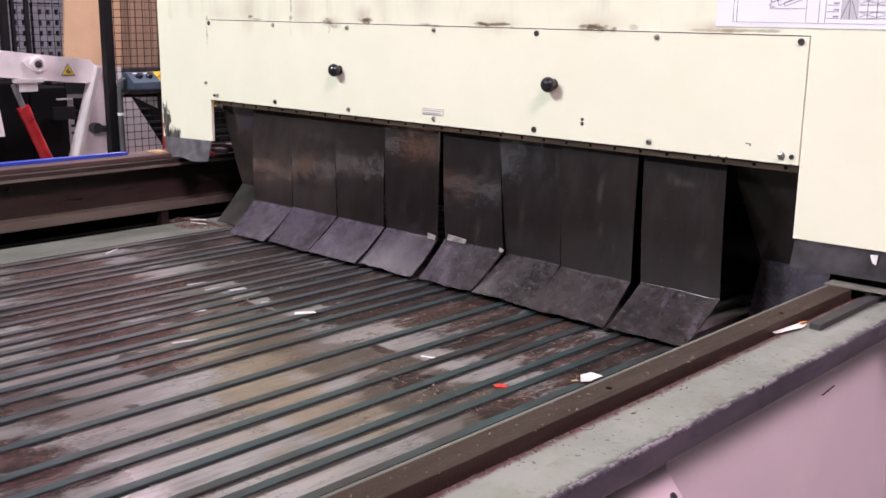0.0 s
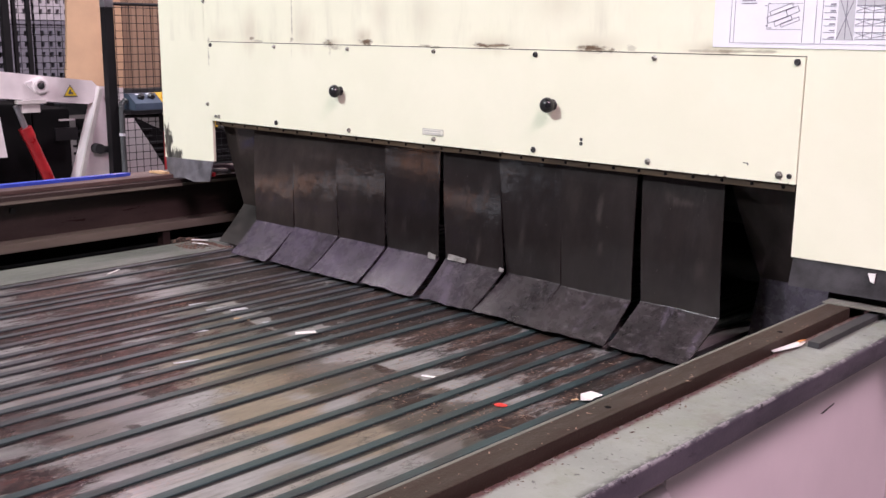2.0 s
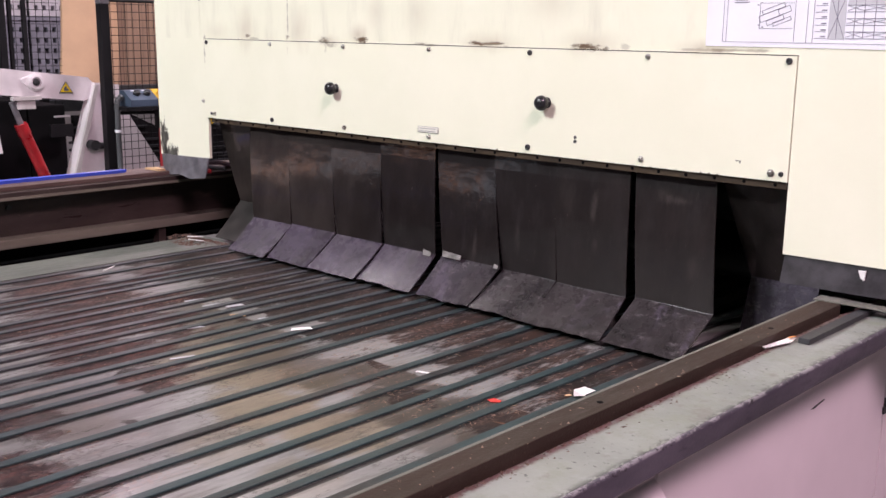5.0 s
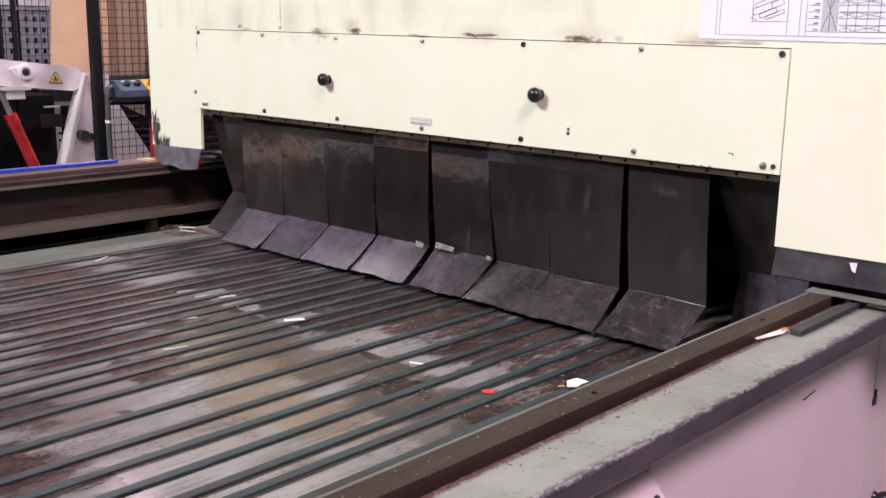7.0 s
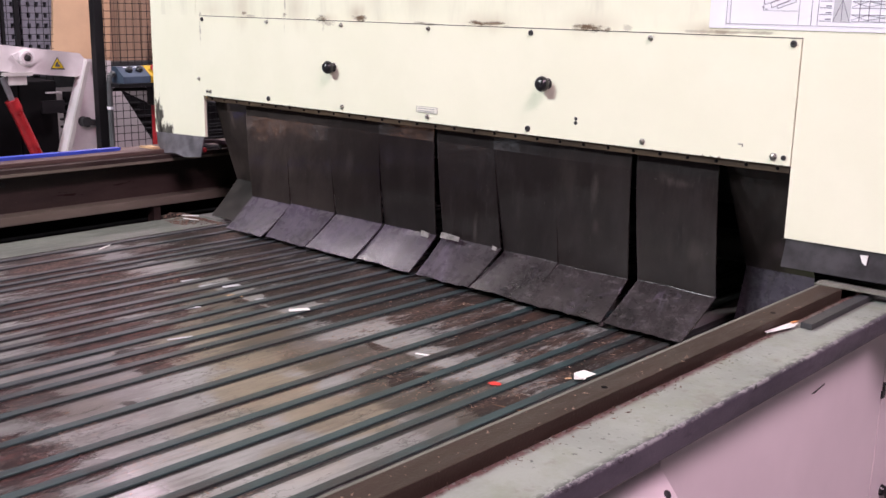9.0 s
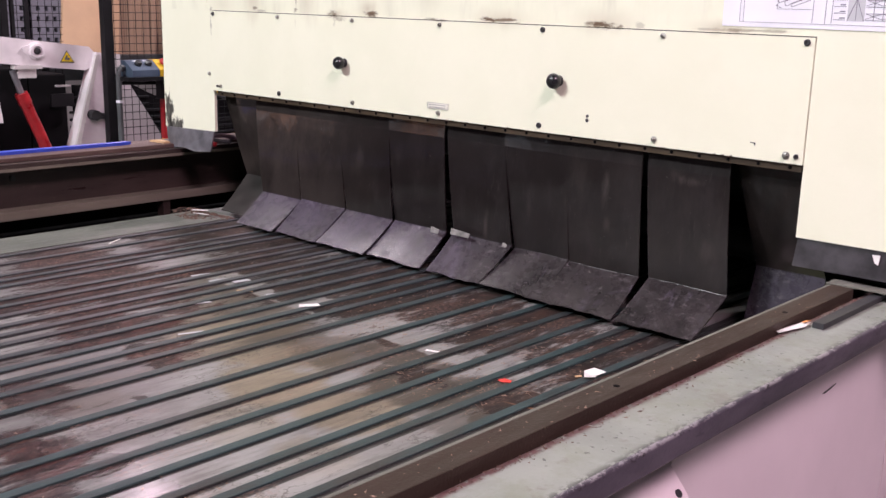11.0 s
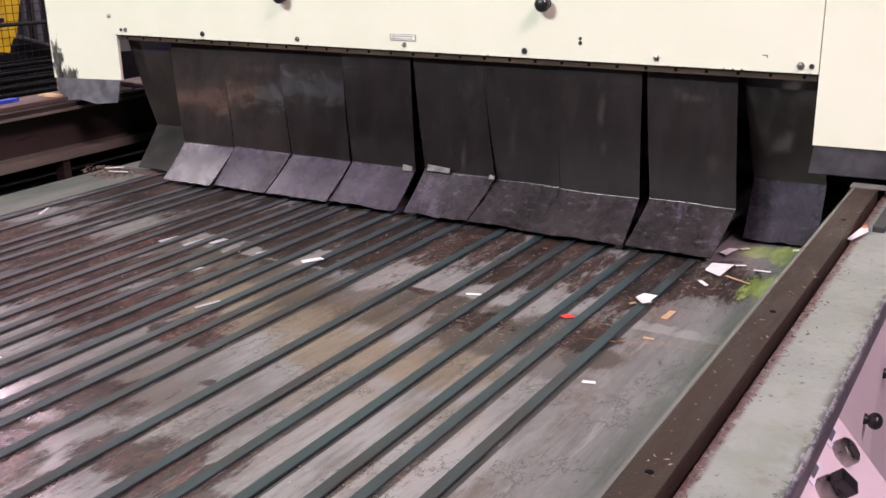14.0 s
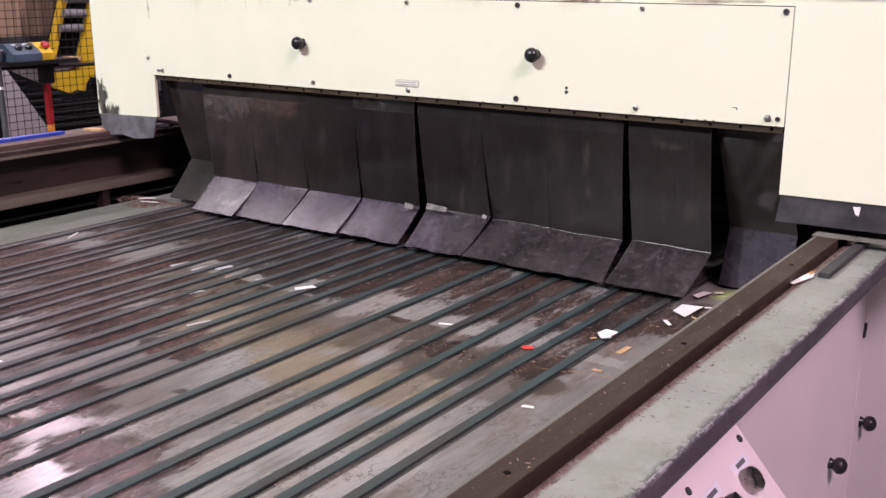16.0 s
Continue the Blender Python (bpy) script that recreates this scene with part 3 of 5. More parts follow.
def spots(bm, rng, n, box6, size, flat=0.5):
    """Loose crumbs: small uneven tetrahedra strewn over a patch."""
    x0, x1, y0, y1, z, pull = box6
    for _ in range(n):
        s = size * rng.uniform(0.4, 1.3)
        c = Vector((x0 + (x1 - x0) * rng.random() ** pull, rng.uniform(y0, y1), z))
        a = rng.uniform(0, 6.28)
        long = rng.choice((1, 1, 1.6, 3.0))
        v = []
        for k in range(3):
            t = a + k * 2.1 + rng.uniform(-0.3, 0.3)
            d = Vector((math.cos(t), math.sin(t), 0)) * s
            u = Vector((math.cos(a), math.sin(a), 0))
            v.append(bm.verts.new(c + d + u * d.dot(u) * (long - 1)))
        v.append(bm.verts.new(c + Vector((0, 0, s * flat * rng.uniform(0.5, 1.4)))))
        for q in ((0, 1, 2), (0, 3, 1), (1, 3, 2), (2, 3, 0)):
            bm.faces.new([v[i] for i in q])
    return bm


def fibres(bm, rng, n, x0, x1, y0, y1, z, size):
    """Curled shreds: thin bent strands of three or four short lengths."""
    for _ in range(n):
        p = Vector((rng.uniform(x0, x1), rng.uniform(y0, y1), z + 0.0006))
        a, bend, step = rng.uniform(0, 6.28), rng.uniform(-0.9, 0.9), size * rng.uniform(0.5, 1.2)
        w = 0.00028
        prev = None
        for k in range(rng.randint(3, 5)):
            side = Vector((-math.sin(a), math.cos(a), 0)) * w
            ring = [bm.verts.new(p + side), bm.verts.new(p - side), bm.verts.new(p + Vector((0, 0, 0.0005)))]
            if prev:
                for q in range(3):
                    bm.faces.new((prev[q], prev[(q + 1) % 3], ring[(q + 1) % 3], ring[q]))
            prev = ring
            p = p + Vector((math.cos(a), math.sin(a), 0)) * step
            p.z = z + 0.0006 + rng.uniform(0, 0.0012)
            a += bend
    return bm


# ---- hall ----
def hall():
    single("floor", boxes((-26, 11, -13, 17, -0.1, 0.0)), FLOORMAT, "grey concrete factory floor", "floor", (0, 0, 0), kind="structure")
    for name, b in (("wall_west", (-26.2, -26, -13, 17, 0, CEIL)), ("wall_east", (11, 11.2, -13, 17, 0, CEIL)), ("wall_south", (-26, 11, -13.2, -13, 0, CEIL)), ("wall_north", (-26, 11, 17, 17.2, 0, CEIL))):
        single(name, boxes(b), WALLMAT, "plain grey factory hall wall", "wall", (0, 0, 0), kind="structure")
    single("ceiling", boxes((-26.2, 11.2, -13.2, 17.2, CEIL, CEIL + 0.2)), CEILMAT, "grey factory hall ceiling", "ceiling", (0, 0, 0), kind="structure")


def streak_panels():
    """An unseen glowing strip added high on the south wall, cool and orange, for the streaks mirrored in the flaps."""
    w = thing("streak_strip", "framed glowing strip added to streak the flaps with reflections", "window", (-15.0, -12.97, 2.4), kind="structure")
    part("strip_frame", boxes(*[(x - 0.04, x + 0.04, -12.99, -12.93, 2.56, 3.06) for x in range(-20, -8)], (-20, -9, -12.99, -12.93, 2.50, 2.58), (-20, -9, -12.99, -12.93, 3.04, 3.12)), DARKSTEEL, w)
    for i, x in enumerate(range(-20, -9)):
        part("glow_panel", boxes((x + 0.045, x + 0.955, -12.985, -12.965, 2.585, 3.035)), PANELCOOL if i % 4 in (1, 2) else PANELORANGE, w)


def hall_light(eye, target, length, width, watts, colour, glowmat):
    """A long flood lamp on hangers, tipped towards target."""
    m = look(eye, target)
    lamp = thing("ceiling_light", "long flood lamp under the hall roof, out of view", "lamp", eye, "hall ceiling lights")
    hx, hy = length / 2, width / 2
    for name, mat, b, bev in (("housing", WHITEBAR, (-hx - 0.03, hx + 0.03, -hy - 0.03, hy + 0.03, 0.03, 0.13), 0.01), ("diffuser", glowmat, (-hx, hx, -hy, hy, 0.015, 0.028), 0.0)):
        bm = boxes(b, bevel=bev)
        bmesh.ops.transform(bm, matrix=m, verts=bm.verts)
        part(name, bm, mat, lamp)
    for k in (-0.7, 0.7):
        p = m @ Vector((k * hx, 0, 0.10))
        part("hanger", rod(bmesh.new(), p, (p.x, p.y, CEIL), 0.008, 6), DARKSTEEL, lamp)
    data = bpy.data.lights.new("ceiling_lamp", "AREA")
    data.shape, data.size, data.size_y, data.energy, data.color = "RECTANGLE", length, width, watts, colour
    ob = new("ceiling_lamp", data)
    ob.matrix_world = m


def lights():
    for row in LAMPS:
        hall_light(*row)


WARM, PINK, ROSE = (0.97, 1.0, 1.045), (1.0, 0.70, 0.88), (1.0, 0.87, 0.96)
LAMPS = (
    ((-1.8, -6.9, 6.5), (0.9, 0, 1.2), 0.8, 0.6, 525, WARM, LAMPWHITE),
    # unseen second front lamp, added to brighten flaps and hood
    ((-0.3, -7.6, 6.5), (1.2, 0, 1.1), 0.8, 0.6, 285, WARM, LAMPWHITE),
    ((5.6, -2.6, 5.9), (1.8, -0.4, 0.9), 2.2, 1.3, 290, PINK, LAMPPINK),
    # unseen lamp added to brighten the lift frame and fence
    ((-1.5, 4.6, 6.4), (-3.6, 1.6, 1.0), 0.8, 0.6, 430, ROSE, LAMPWHITE),
    ((-8.8, 5.1, 6.5), (-8.8, 5.1, 0), 1.0, 1.0, 95, PINK, LAMPPINK),
    ((-4.8, -0.1, 6.4), (-4.8, -0.1, 0), 1.0, 0.6, 54, ROSE, LAMPWHITE),
    ((-18.3, 9.8, 6.4), (-18.3, 9.8, 0), 1.4, 1.0, 160, ROSE, LAMPPINK),
)

# ---- the cutting machine: hood, cover plate, side cabinet ----
PX0, PX1, PZ0 = -0.010, 1.780, 1.287
SEAM = 1.925


def plate_top(x):
    return 1.5125 - 0.0085 * (x - PX0) / (PX1 - PX0)


def screw(x, z, y, dark, parent, r=0.0058):
    m = pose(x, y, z, 90)
    bm = bmesh.new()
    if dark:
        lathe(bm, ((r, 0), (r, 0.0025), (r * 0.8, 0.004), (r * 0.45, 0.004), (r * 0.4, 0.0015)), m, 12)
        return part("screw", bm, DARKSTEEL, parent, "dark socket screw", True)
    lathe(bm, ((r * 1.0, 0), (r * 1.0, 0.0012), (r * 0.66, 0.0016), (r * 0.66, 0.0055), (r * 0.4, 0.0063)), m, 6)
    return part("screw", bm, CHROME, parent, "bright hexagon screw with washer")


def ball_knob(parent, m, r=0.0160, label="black ball knob"):
    rings = [(r * 0.72, 0.0), (r * 0.62, 0.004), (r * 0.52, r * 0.45)]
    rings += [(r * math.sin(a), r * 1.18 - r * 0.86 * math.cos(a)) for a in (radians(v) for v in range(35, 176, 14))]
    return part("knob", lathe(bmesh.new(), rings, m, 24), BLACK, parent, label, True)


def hood():
    h = thing("cutting_machine", "large cream-painted cutting machine hood with grimy seams", "machine", (0.9, 0.5, 0.0))
    bm = bmesh.new()
    # face above the cover plate, following its slightly falling top edge
    pts = [(-0.032, 0, 2.45), (-0.032, 0, plate_top(-0.03) + 0.0018), (PX1 + 0.0015, 0, plate_top(PX1) + 0.0018), (PX1 + 0.0015, 0, 1.159), (2.12, 0, 1.163), (2.12, 0, 2.45)]
    prism(bm, pts, (0, 0.03, 0))
    part("face", bm, CREAM, h, "cream sheet with brown smears over the seam")
    pts = [(-0.276, 0, 1.157), (-0.006, 0, 1.166), (-0.006, 0, 1.2855), (PX0 - 0.0012, 0, 1.2855), (PX0 - 0.0012, 0, 1.5143), (-0.0332, 0, 1.5143), (-0.0332, 0, 2.45), (-0.276, 0, 2.45)]
    part("side_post", prism(bmesh.new(), pts, (0, 0.008, 0)), CREAM, h, "cream post with paint knocked off its lower corner")
    # shell behind the face
    part("shell_top", boxes((-0.276, 2.12, 0.03, 1.7, 2.42, 2.45)), CREAM, h)
    part("shell_back", boxes((-0.276, 2.12, 1.7, 1.73, 0.0, 2.45)), CREAM, h)
    part("shell_side", boxes((-0.276, -0.25, 0.03, 1.7, 1.33, 2.42)), CREAM, h)
    part("shell_side", boxes((2.09, 2.12, 0.03, 1.7, 1.12, 2.42)), CREAM, h)
    # near-black sheets put in for the shade behind the flaps
    part("inner_lining", boxes((-0.02, 2.0, 0.9, 0.92, 0.6, 2.0), (-0.03, 2.0, 0.032, 0.9, 1.62, 1.64), (1.86, 1.88, 0.05, 0.9, 1.16, 1.62), (-0.05, 2.1, 0.034, 0.04, 1.30, 1.62)), DARK, h, "near-black lining standing in for the shade inside the hood")
    part("inner_roller", rod(bmesh.new(), (-0.05, 0.55, 1.16), (1.86, 0.55, 1.16), 0.06, 20), DARKSTEEL, h, smooth=True)
    part("inner_roller", rod(bmesh.new(), (-0.05, 0.42, 1.03), (1.86, 0.42, 1.03), 0.035, 20), DARKSTEEL, h, smooth=True)
    # bare strips under the posts
    bm = prism(bmesh.new(), [(-0.268, -0.002, 1.157), (-0.262, -0.004, 1.125), (-0.245, -0.006, 1.094), (-0.17, -0.006, 1.103), (-0.10, -0.012, 1.097), (-0.014, -0.014, 1.107), (-0.009, -0.006, 1.155), (-0.008, -0.002, 1.166)], (0, 0.004, 0))
    part("skirt_strip", bm, STRIP, h, "dented bare metal strip")
    bm = prism(bmesh.new(), [(PX1 + 0.004, 0.004, 1.159), (PX1 - 0.002, 0.004, 1.106), (2.12, 0.004, 1.112), (2.12, 0.004, 1.163)], (0, 0.004, 0))
    part("skirt_strip", bm, STRIPDARK, h, "dark bare metal strip")
    part("tape_scrap", prism(bmesh.new(), [(1.917, -0.001, 1.152), (1.930, -0.001, 1.153), (1.928, -0.001, 1.136), (1.922, -0.001, 1.139)], (0, 0.003, 0)), SCRAP, h, "torn white tape")
    # cover plate over the opening
    bm = prism(bmesh.new(), [(PX0, -0.003, PZ0), (PX1, -0.003, PZ0), (PX1, -0.003, plate_top(PX1)), (PX0, -0.003, plate_top(PX0))], (0, 0.006, 0))
    plate = part("cover_plate", bm, CREAM, h, "cream cover plate held by a row of screws")
    for x, dark in ((0.003, 1), (0.304, 0), (0.603, 0), (0.902, 0), (1.198, 1), (1.485, 0), (1.767, 1)):
        screw(x, plate_top(x) - 0.0085, -0.003, dark, plate)
    for x, dark, r in ((0.018, 1, 0.004), (0.034, 0, 0.006), (0.306, 1, 0.0062), (0.606, 0, 0.0062), (0.904, 0, 0.0062), (1.199, 1, 0.0062), (1.481, 0, 0.0065), (1.749, 0, 0.0075), (1.768, 1, 0.0045)):
        screw(x, 1.3005, -0.003, dark, plate, r)
    for x in (0.573, 1.246):
        ball_knob(plate, pose(x, -0.003, 1.397, 90))
    part("sticker", boxes((0.869, 0.935, -0.0045, -0.003, 1.3095, 1.3235)), STICKER, plate, "small white sticker with two rows of tiny print")
    part("sticker_print", boxes(*[(0.875 + i * 0.0088, 0.882 + i * 0.0088, -0.0049, -0.0045, z, z + 0.0013) for i in range(6) for z in (1.3125, 1.318)],
                                (0.869, 0.935, -0.0049, -0.0045, 1.3228, 1.3235), (0.869, 0.935, -0.0049, -0.0045, 1.3095, 1.3102), (0.869, 0.8697, -0.0049, -0.0045, 1.3095, 1.3235), (0.9343, 0.935, -0.0049, -0.0045, 1.3095, 1.3235)), INK, plate)
    part("punched_hole", lathe(lathe(bmesh.new(), ((0.0035, 0), (0.0035, 0.0008), (0.002, 0.001)), pose(1.322, -0.003, 1.331, 90), 10), ((0.004, 0), (0.004, 0.0008), (0.002, 0.001)), pose(1.322, -0.003, 1.3225, 90), 10), DARKSTEEL, plate)
    part("scuff", boxes((1.680, 1.690, -0.0035, -0.003, 1.3155, 1.317), (1.688, 1.690, -0.0035, -0.003, 1.312, 1.317)), DARKSTEEL, plate)
    for x, z in ((-0.027, 1.334), (-0.03, 1.626)):
        screw(x, z, 0.0, 0, h, 0.006)
    # hinge strip from which the flaps hang
    hinge = part("hinge_strip", boxes((0.004, 1.777, 0.004, 0.012, 1.2735, 1.2865)), HINGE, h, "rusty brown hinge strip")
    shared = None
    for i in range(30):
        x = 0.03 + i * 0.0595
        if shared is None:
            shared = part("rivet", lathe(bmesh.new(), ((0.0035, 0), (0.0032, 0.0015), (0.0015, 0.003)), pose(x, 0.004, 1.280, 90), 8), DARK, hinge)
        else:
            o = shared.copy()
            scene.collection.objects.link(o)
            o.location.x += i * 0.0595
    # chips of paint along the lower edge of the plate
    rng = random.Random(4)
    for _ in range(24):
        x = rng.uniform(0.0, 1.77)
        w = rng.uniform(0.002, 0.008)
        part("paint_chip", prism(bmesh.new(), [(x, -0.0038, PZ0), (x + w, -0.0038, PZ0), (x + w * 0.6, -0.0038, PZ0 + rng.uniform(0.001, 0.003))], (0, 0.0006, 0)), HINGE, plate)
    return h


def notice():
    n = thing("paper_notice", "large white printed work sheet taped to the cream hood", "notice", (1.604, -0.004, 1.519))
    part("sheet", prism(bmesh.new(), [(1.604, -0.0015, 1.519), (2.05, -0.0015, 1.517), (2.05, -0.0015, 1.81), (1.604, -0.0015, 1.816)], (0, 0.001, 0)), PAPER, n)
    y0, y1 = -0.0022, -0.0016

    def line(bm, a, b, w=0.0006):
        a, b = Vector((a[0], y0, a[1])), Vector((b[0], y0, b[1]))
        s = Vector((-(b - a).z, 0, (b - a).x)).normalized() * w / 2
        prism(bm, [a - s, b - s, b + s, a + s], (0, y1 - y0, 0))

    bm = bmesh.new()
    for a, b in (((1.637, 1.527), (2.04, 1.525)), ((1.637, 1.527), (1.637, 1.80)), ((1.644, 1.527), (1.644, 1.80)), ((1.770, 1.528), (1.770, 1.80)), ((1.792, 1.527), (1.792, 1.80)), ((1.803, 1.527), (1.803, 1.80)),
                 ((1.706, 1.550), (1.768, 1.550)), ((1.706, 1.593), (1.768, 1.593)), ((1.706, 1.550), (1.706, 1.593))):
        line(bm, a, b)
    # slanting outline drawing of a machine part
    c, u, v = Vector((1.735, 1.574)), Vector((0.94, 0.34)), Vector((-0.34, 0.94))
    for x0, x1, z0, z1 in ((-0.030, 0.006, -0.004, 0.007), (-0.022, 0.020, 0.007, 0.014), (-0.020, 0.012, -0.013, -0.005), (0.006, 0.028, -0.004, 0.006), (-0.010, 0.024, -0.018, -0.012)):
        q = [c + u * x + v * z for x, z in ((x0, z0), (x1, z0), (x1, z1), (x0, z1))]
        for i in range(4):
            line(bm, q[i], q[(i + 1) % 4], 0.0009)
    for x, z, w in ((1.650, 1.612, 0.018), (1.650, 1.607, 0.036), (1.657, 1.6035, 0.060), (1.657, 1.599, 0.025), (1.657, 1.5945, 0.028), (1.780, 1.604, 0.006), (1.700, 1.590, 0.004), (1.706, 1.5935, 0.005), (1.703, 1.556, 0.004), (1.709, 1.5525, 0.004)):
        line(bm, (x, z), (x + w, z), 0.0016)
    for i in range(16):
        z = 1.5345 + i * 0.0107
        line(bm, (1.806, z), (1.826, z), 0.0009)
        line(bm, (1.816, z + 0.003), (1.825, z + 0.003), 0.0018)
    for i in range(9):
        z = 1.5345 + i * 0.0214
        line(bm, (1.859, z), (2.04, z), 0.0009)
        line(bm, (1.859, z + 0.0107), (2.04, z + 0.0107), 0.0009)
        line(bm, (1.859, z + 0.0107), (1.885, z + 0.002), 0.0007)
        line(bm, (1.859, z + 0.002), (1.885, z + 0.0107), 0.0007)
        line(bm, (1.885, z + 0.0107), (1.93, z + 0.002), 0.0007)
        line(bm, (1.885, z + 0.002), (1.93, z + 0.0107), 0.0007)
    for x in (1.872, 1.887, 1.905, 1.925):
        line(bm, (x, 1.5345), (x, 1.80), 0.0008)
    part("print", bm, FINEINK, n, "thin dark lines and unreadable print")
    y0, y1 = -0.0019, -0.0016
    for b in [(1.829, 1.857, y0, y1, 1.533, 1.80)] + [(1.859, 2.04, y0, y1, 1.5345 + i * 0.0428 + 0.0107, 1.5345 + i * 0.0428 + 0.0214) for i in range(1, 6)]:
        part("grey_field", boxes(b), GREYINK, n, "grey table field")
    y0, y1 = -0.0025, -0.002
    bm = bmesh.new()
    line(bm, (1.829, 1.533), (1.857, 1.605), 0.0008)
    line(bm, (1.857, 1.533), (1.829, 1.605), 0.0008)
    line(bm, (1.843, 1.533), (1.843, 1.80), 0.0008)
    part("print", bm, FINEINK, n)


# flaps: (edges at the hinge), (edges at the bend), bend y z, (edges at the toe), toe y z, hinge y
FLAPS = (
    ((-0.012, 0.172), (0.030, 0.215), 0.075, 1.035, (0.07, 0.25), -0.045, 0.945, 0.040),
    ((0.158, 0.339), (0.224, 0.394), -0.022, 1.023, (0.235, 0.390), -0.118, 0.945, 0.030),
    ((0.339, 0.521), (0.396, 0.575), -0.020, 1.026, (0.392, 0.556), -0.104, 0.945, 0.027),
    ((0.521, 0.714), (0.579, 0.750), -0.018, 1.024, (0.560, 0.738), -0.104, 0.945, 0.024),
    ((0.714, 0.903), (0.752, 0.927), -0.010, 1.022, (0.741, 0.924), -0.095, 0.945, 0.021),
    ((0.908, 1.084), (0.958, 1.134), -0.018, 1.028, (0.945, 1.105), -0.092, 0.945, 0.026),
    ((1.083, 1.260), (1.135, 1.284), -0.008, 1.022, (1.107, 1.268), -0.090, 0.945, 0.023),
    ((1.258, 1.446), (1.283, 1.458), -0.006, 1.018, (1.270, 1.460), -0.096, 0.945, 0.020),
    ((1.453, 1.631), (1.479, 1.652), -0.002, 1.021, (1.463, 1.634), -0.088, 0.944, 0.028),
    ((1.637, 1.772), (1.657, 1.795), 0.145, 1.075, (1.648, 1.790), 0.125, 0.954, 0.034),
)


def guard_flap(top, bend, by, bz, toe, ty, tz, hy, footmat):
    """A hanging sheet, bent outward near its lower end, 2.5 mm thick, hinged at its top edge."""
    side = []
    for t, b, f in zip(top, bend, toe):
        p, q, r = Vector((t, hy, 1.278)), Vector((b, by, bz)), Vector((f, ty, tz))
        line = []
        for s in [i / 7 * 0.972 for i in range(8)] + [0.993]:
            w = p.lerp(q, s)
            w.y -= 0.003 * math.sin(math.pi * s)
            line.append(w)
        a, c = p.lerp(q, 0.993), q.lerp(r, 0.02)
        for i in range(1, 5):
            s = i / 4
            line.append(a * (1 - s) ** 2 + q * 2 * s * (1 - s) + c * s * s)
        for s in (0.03, 0.25, 0.5, 0.75, 1.0):
            w = c.lerp(r, s)
            w.z -= 0.003 * math.sin(math.pi * s)
            line.append(w)
        side.append(line)
    left, right = side
    hinge = Vector(((top[0] + top[1]) / 2, hy, 1.278))
    knee = Vector(((bend[0] + bend[1]) / 2, by, bz))
    flap = thing("guard_flap", "dark grey flexible guard flap with a bent speckled foot", "flap", hinge, "guard flaps across the opening")

    def sheet(rows, name, origin, label, material):
        bm = bmesh.new()
        cols = 15 if name == "foot" else 5
        rag = random.Random(int(top[0] * 1000) + 50)
        lift = [0.0]
        for k in range(cols - 1):
            lift.append(0.6 * lift[-1] + rag.uniform(-0.0018, 0.0024))
        front, back = [], []
        for i in rows:
            d = (left[min(i + 1, len(left) - 1)] - left[max(i - 1, 0)]).normalized()
            nrm = d.cross(Vector((1, 0, 0))).normalized()
            if nrm.y < 0:
                nrm = -nrm
            row = [left[i].lerp(right[i], k / (cols - 1)) for k in range(cols)]
            row = [w + nrm * 0.0005 * math.sin(k * 5.2 / (cols - 1) + i * 0.4 + top[0] * 20) for k, w in enumerate(row)]
            if name == "foot" and i == len(left) - 1:
                row = [w - d * max(-0.002, min(0.008, e)) for w, e in zip(row, lift)]
            front.append([bm.verts.new(w) for w in row])
            back.append([bm.verts.new(w + nrm * 0.0025) for w in row])
        for i in range(len(rows) - 1):
            for k in range(cols - 1):
                bm.faces.new((front[i][k], front[i][k + 1], front[i + 1][k + 1], front[i + 1][k]))
                bm.faces.new((back[i][k + 1], back[i][k], back[i + 1][k], back[i + 1][k + 1]))
            for k in (0, cols - 1):
                bm.faces.new((front[i][k], front[i + 1][k], back[i + 1][k], back[i][k]))
        for k in range(cols - 1):
            bm.faces.new((front[0][k + 1], front[0][k], back[0][k], back[0][k + 1]))
            bm.faces.new((front[-1][k], front[-1][k + 1], back[-1][k + 1], back[-1][k]))
        ob = finish(name, bm, material, origin, True)
        ob.parent, ob.location = flap, origin - hinge
        return tagged(ob, label)

    joint = (left[1] + right[1]) / 2
    sheet(range(0, 2), "upper_sheet", hinge, "", FLAP)
    lower = sheet(range(1, 9), "sheet", joint, "", FLAP)
    foot = sheet(range(8, len(left)), "foot", knee, "bent speckled foot of the flap", footmat)
    foot.parent, foot.location = lower, knee - joint
    return flap, lower, foot, hinge, joint, knee


def flaps():
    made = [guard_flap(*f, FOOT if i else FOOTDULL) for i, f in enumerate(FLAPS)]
    # bits of silver tape at the bend
    for i, a, b in ((4, (0.898, -0.016, 1.034), (0.924, -0.018, 1.020)), (5, (0.968, -0.022, 1.042), (1.026, -0.024, 1.028)), (5, (1.124, -0.021, 1.036), (1.136, -0.022, 1.026))):
        flap = made[i][0]
        bm = prism(bmesh.new(), [(a[0], a[1], b[2]), (b[0], b[1], b[2]), (b[0] + 0.004, b[1], a[2] - 0.003), (a[0] + 0.003, a[1], a[2])], (0, 0.0015, 0))
        part("tape_piece", bm, TAPE, flap, "small piece of pale worn tape")
    return made


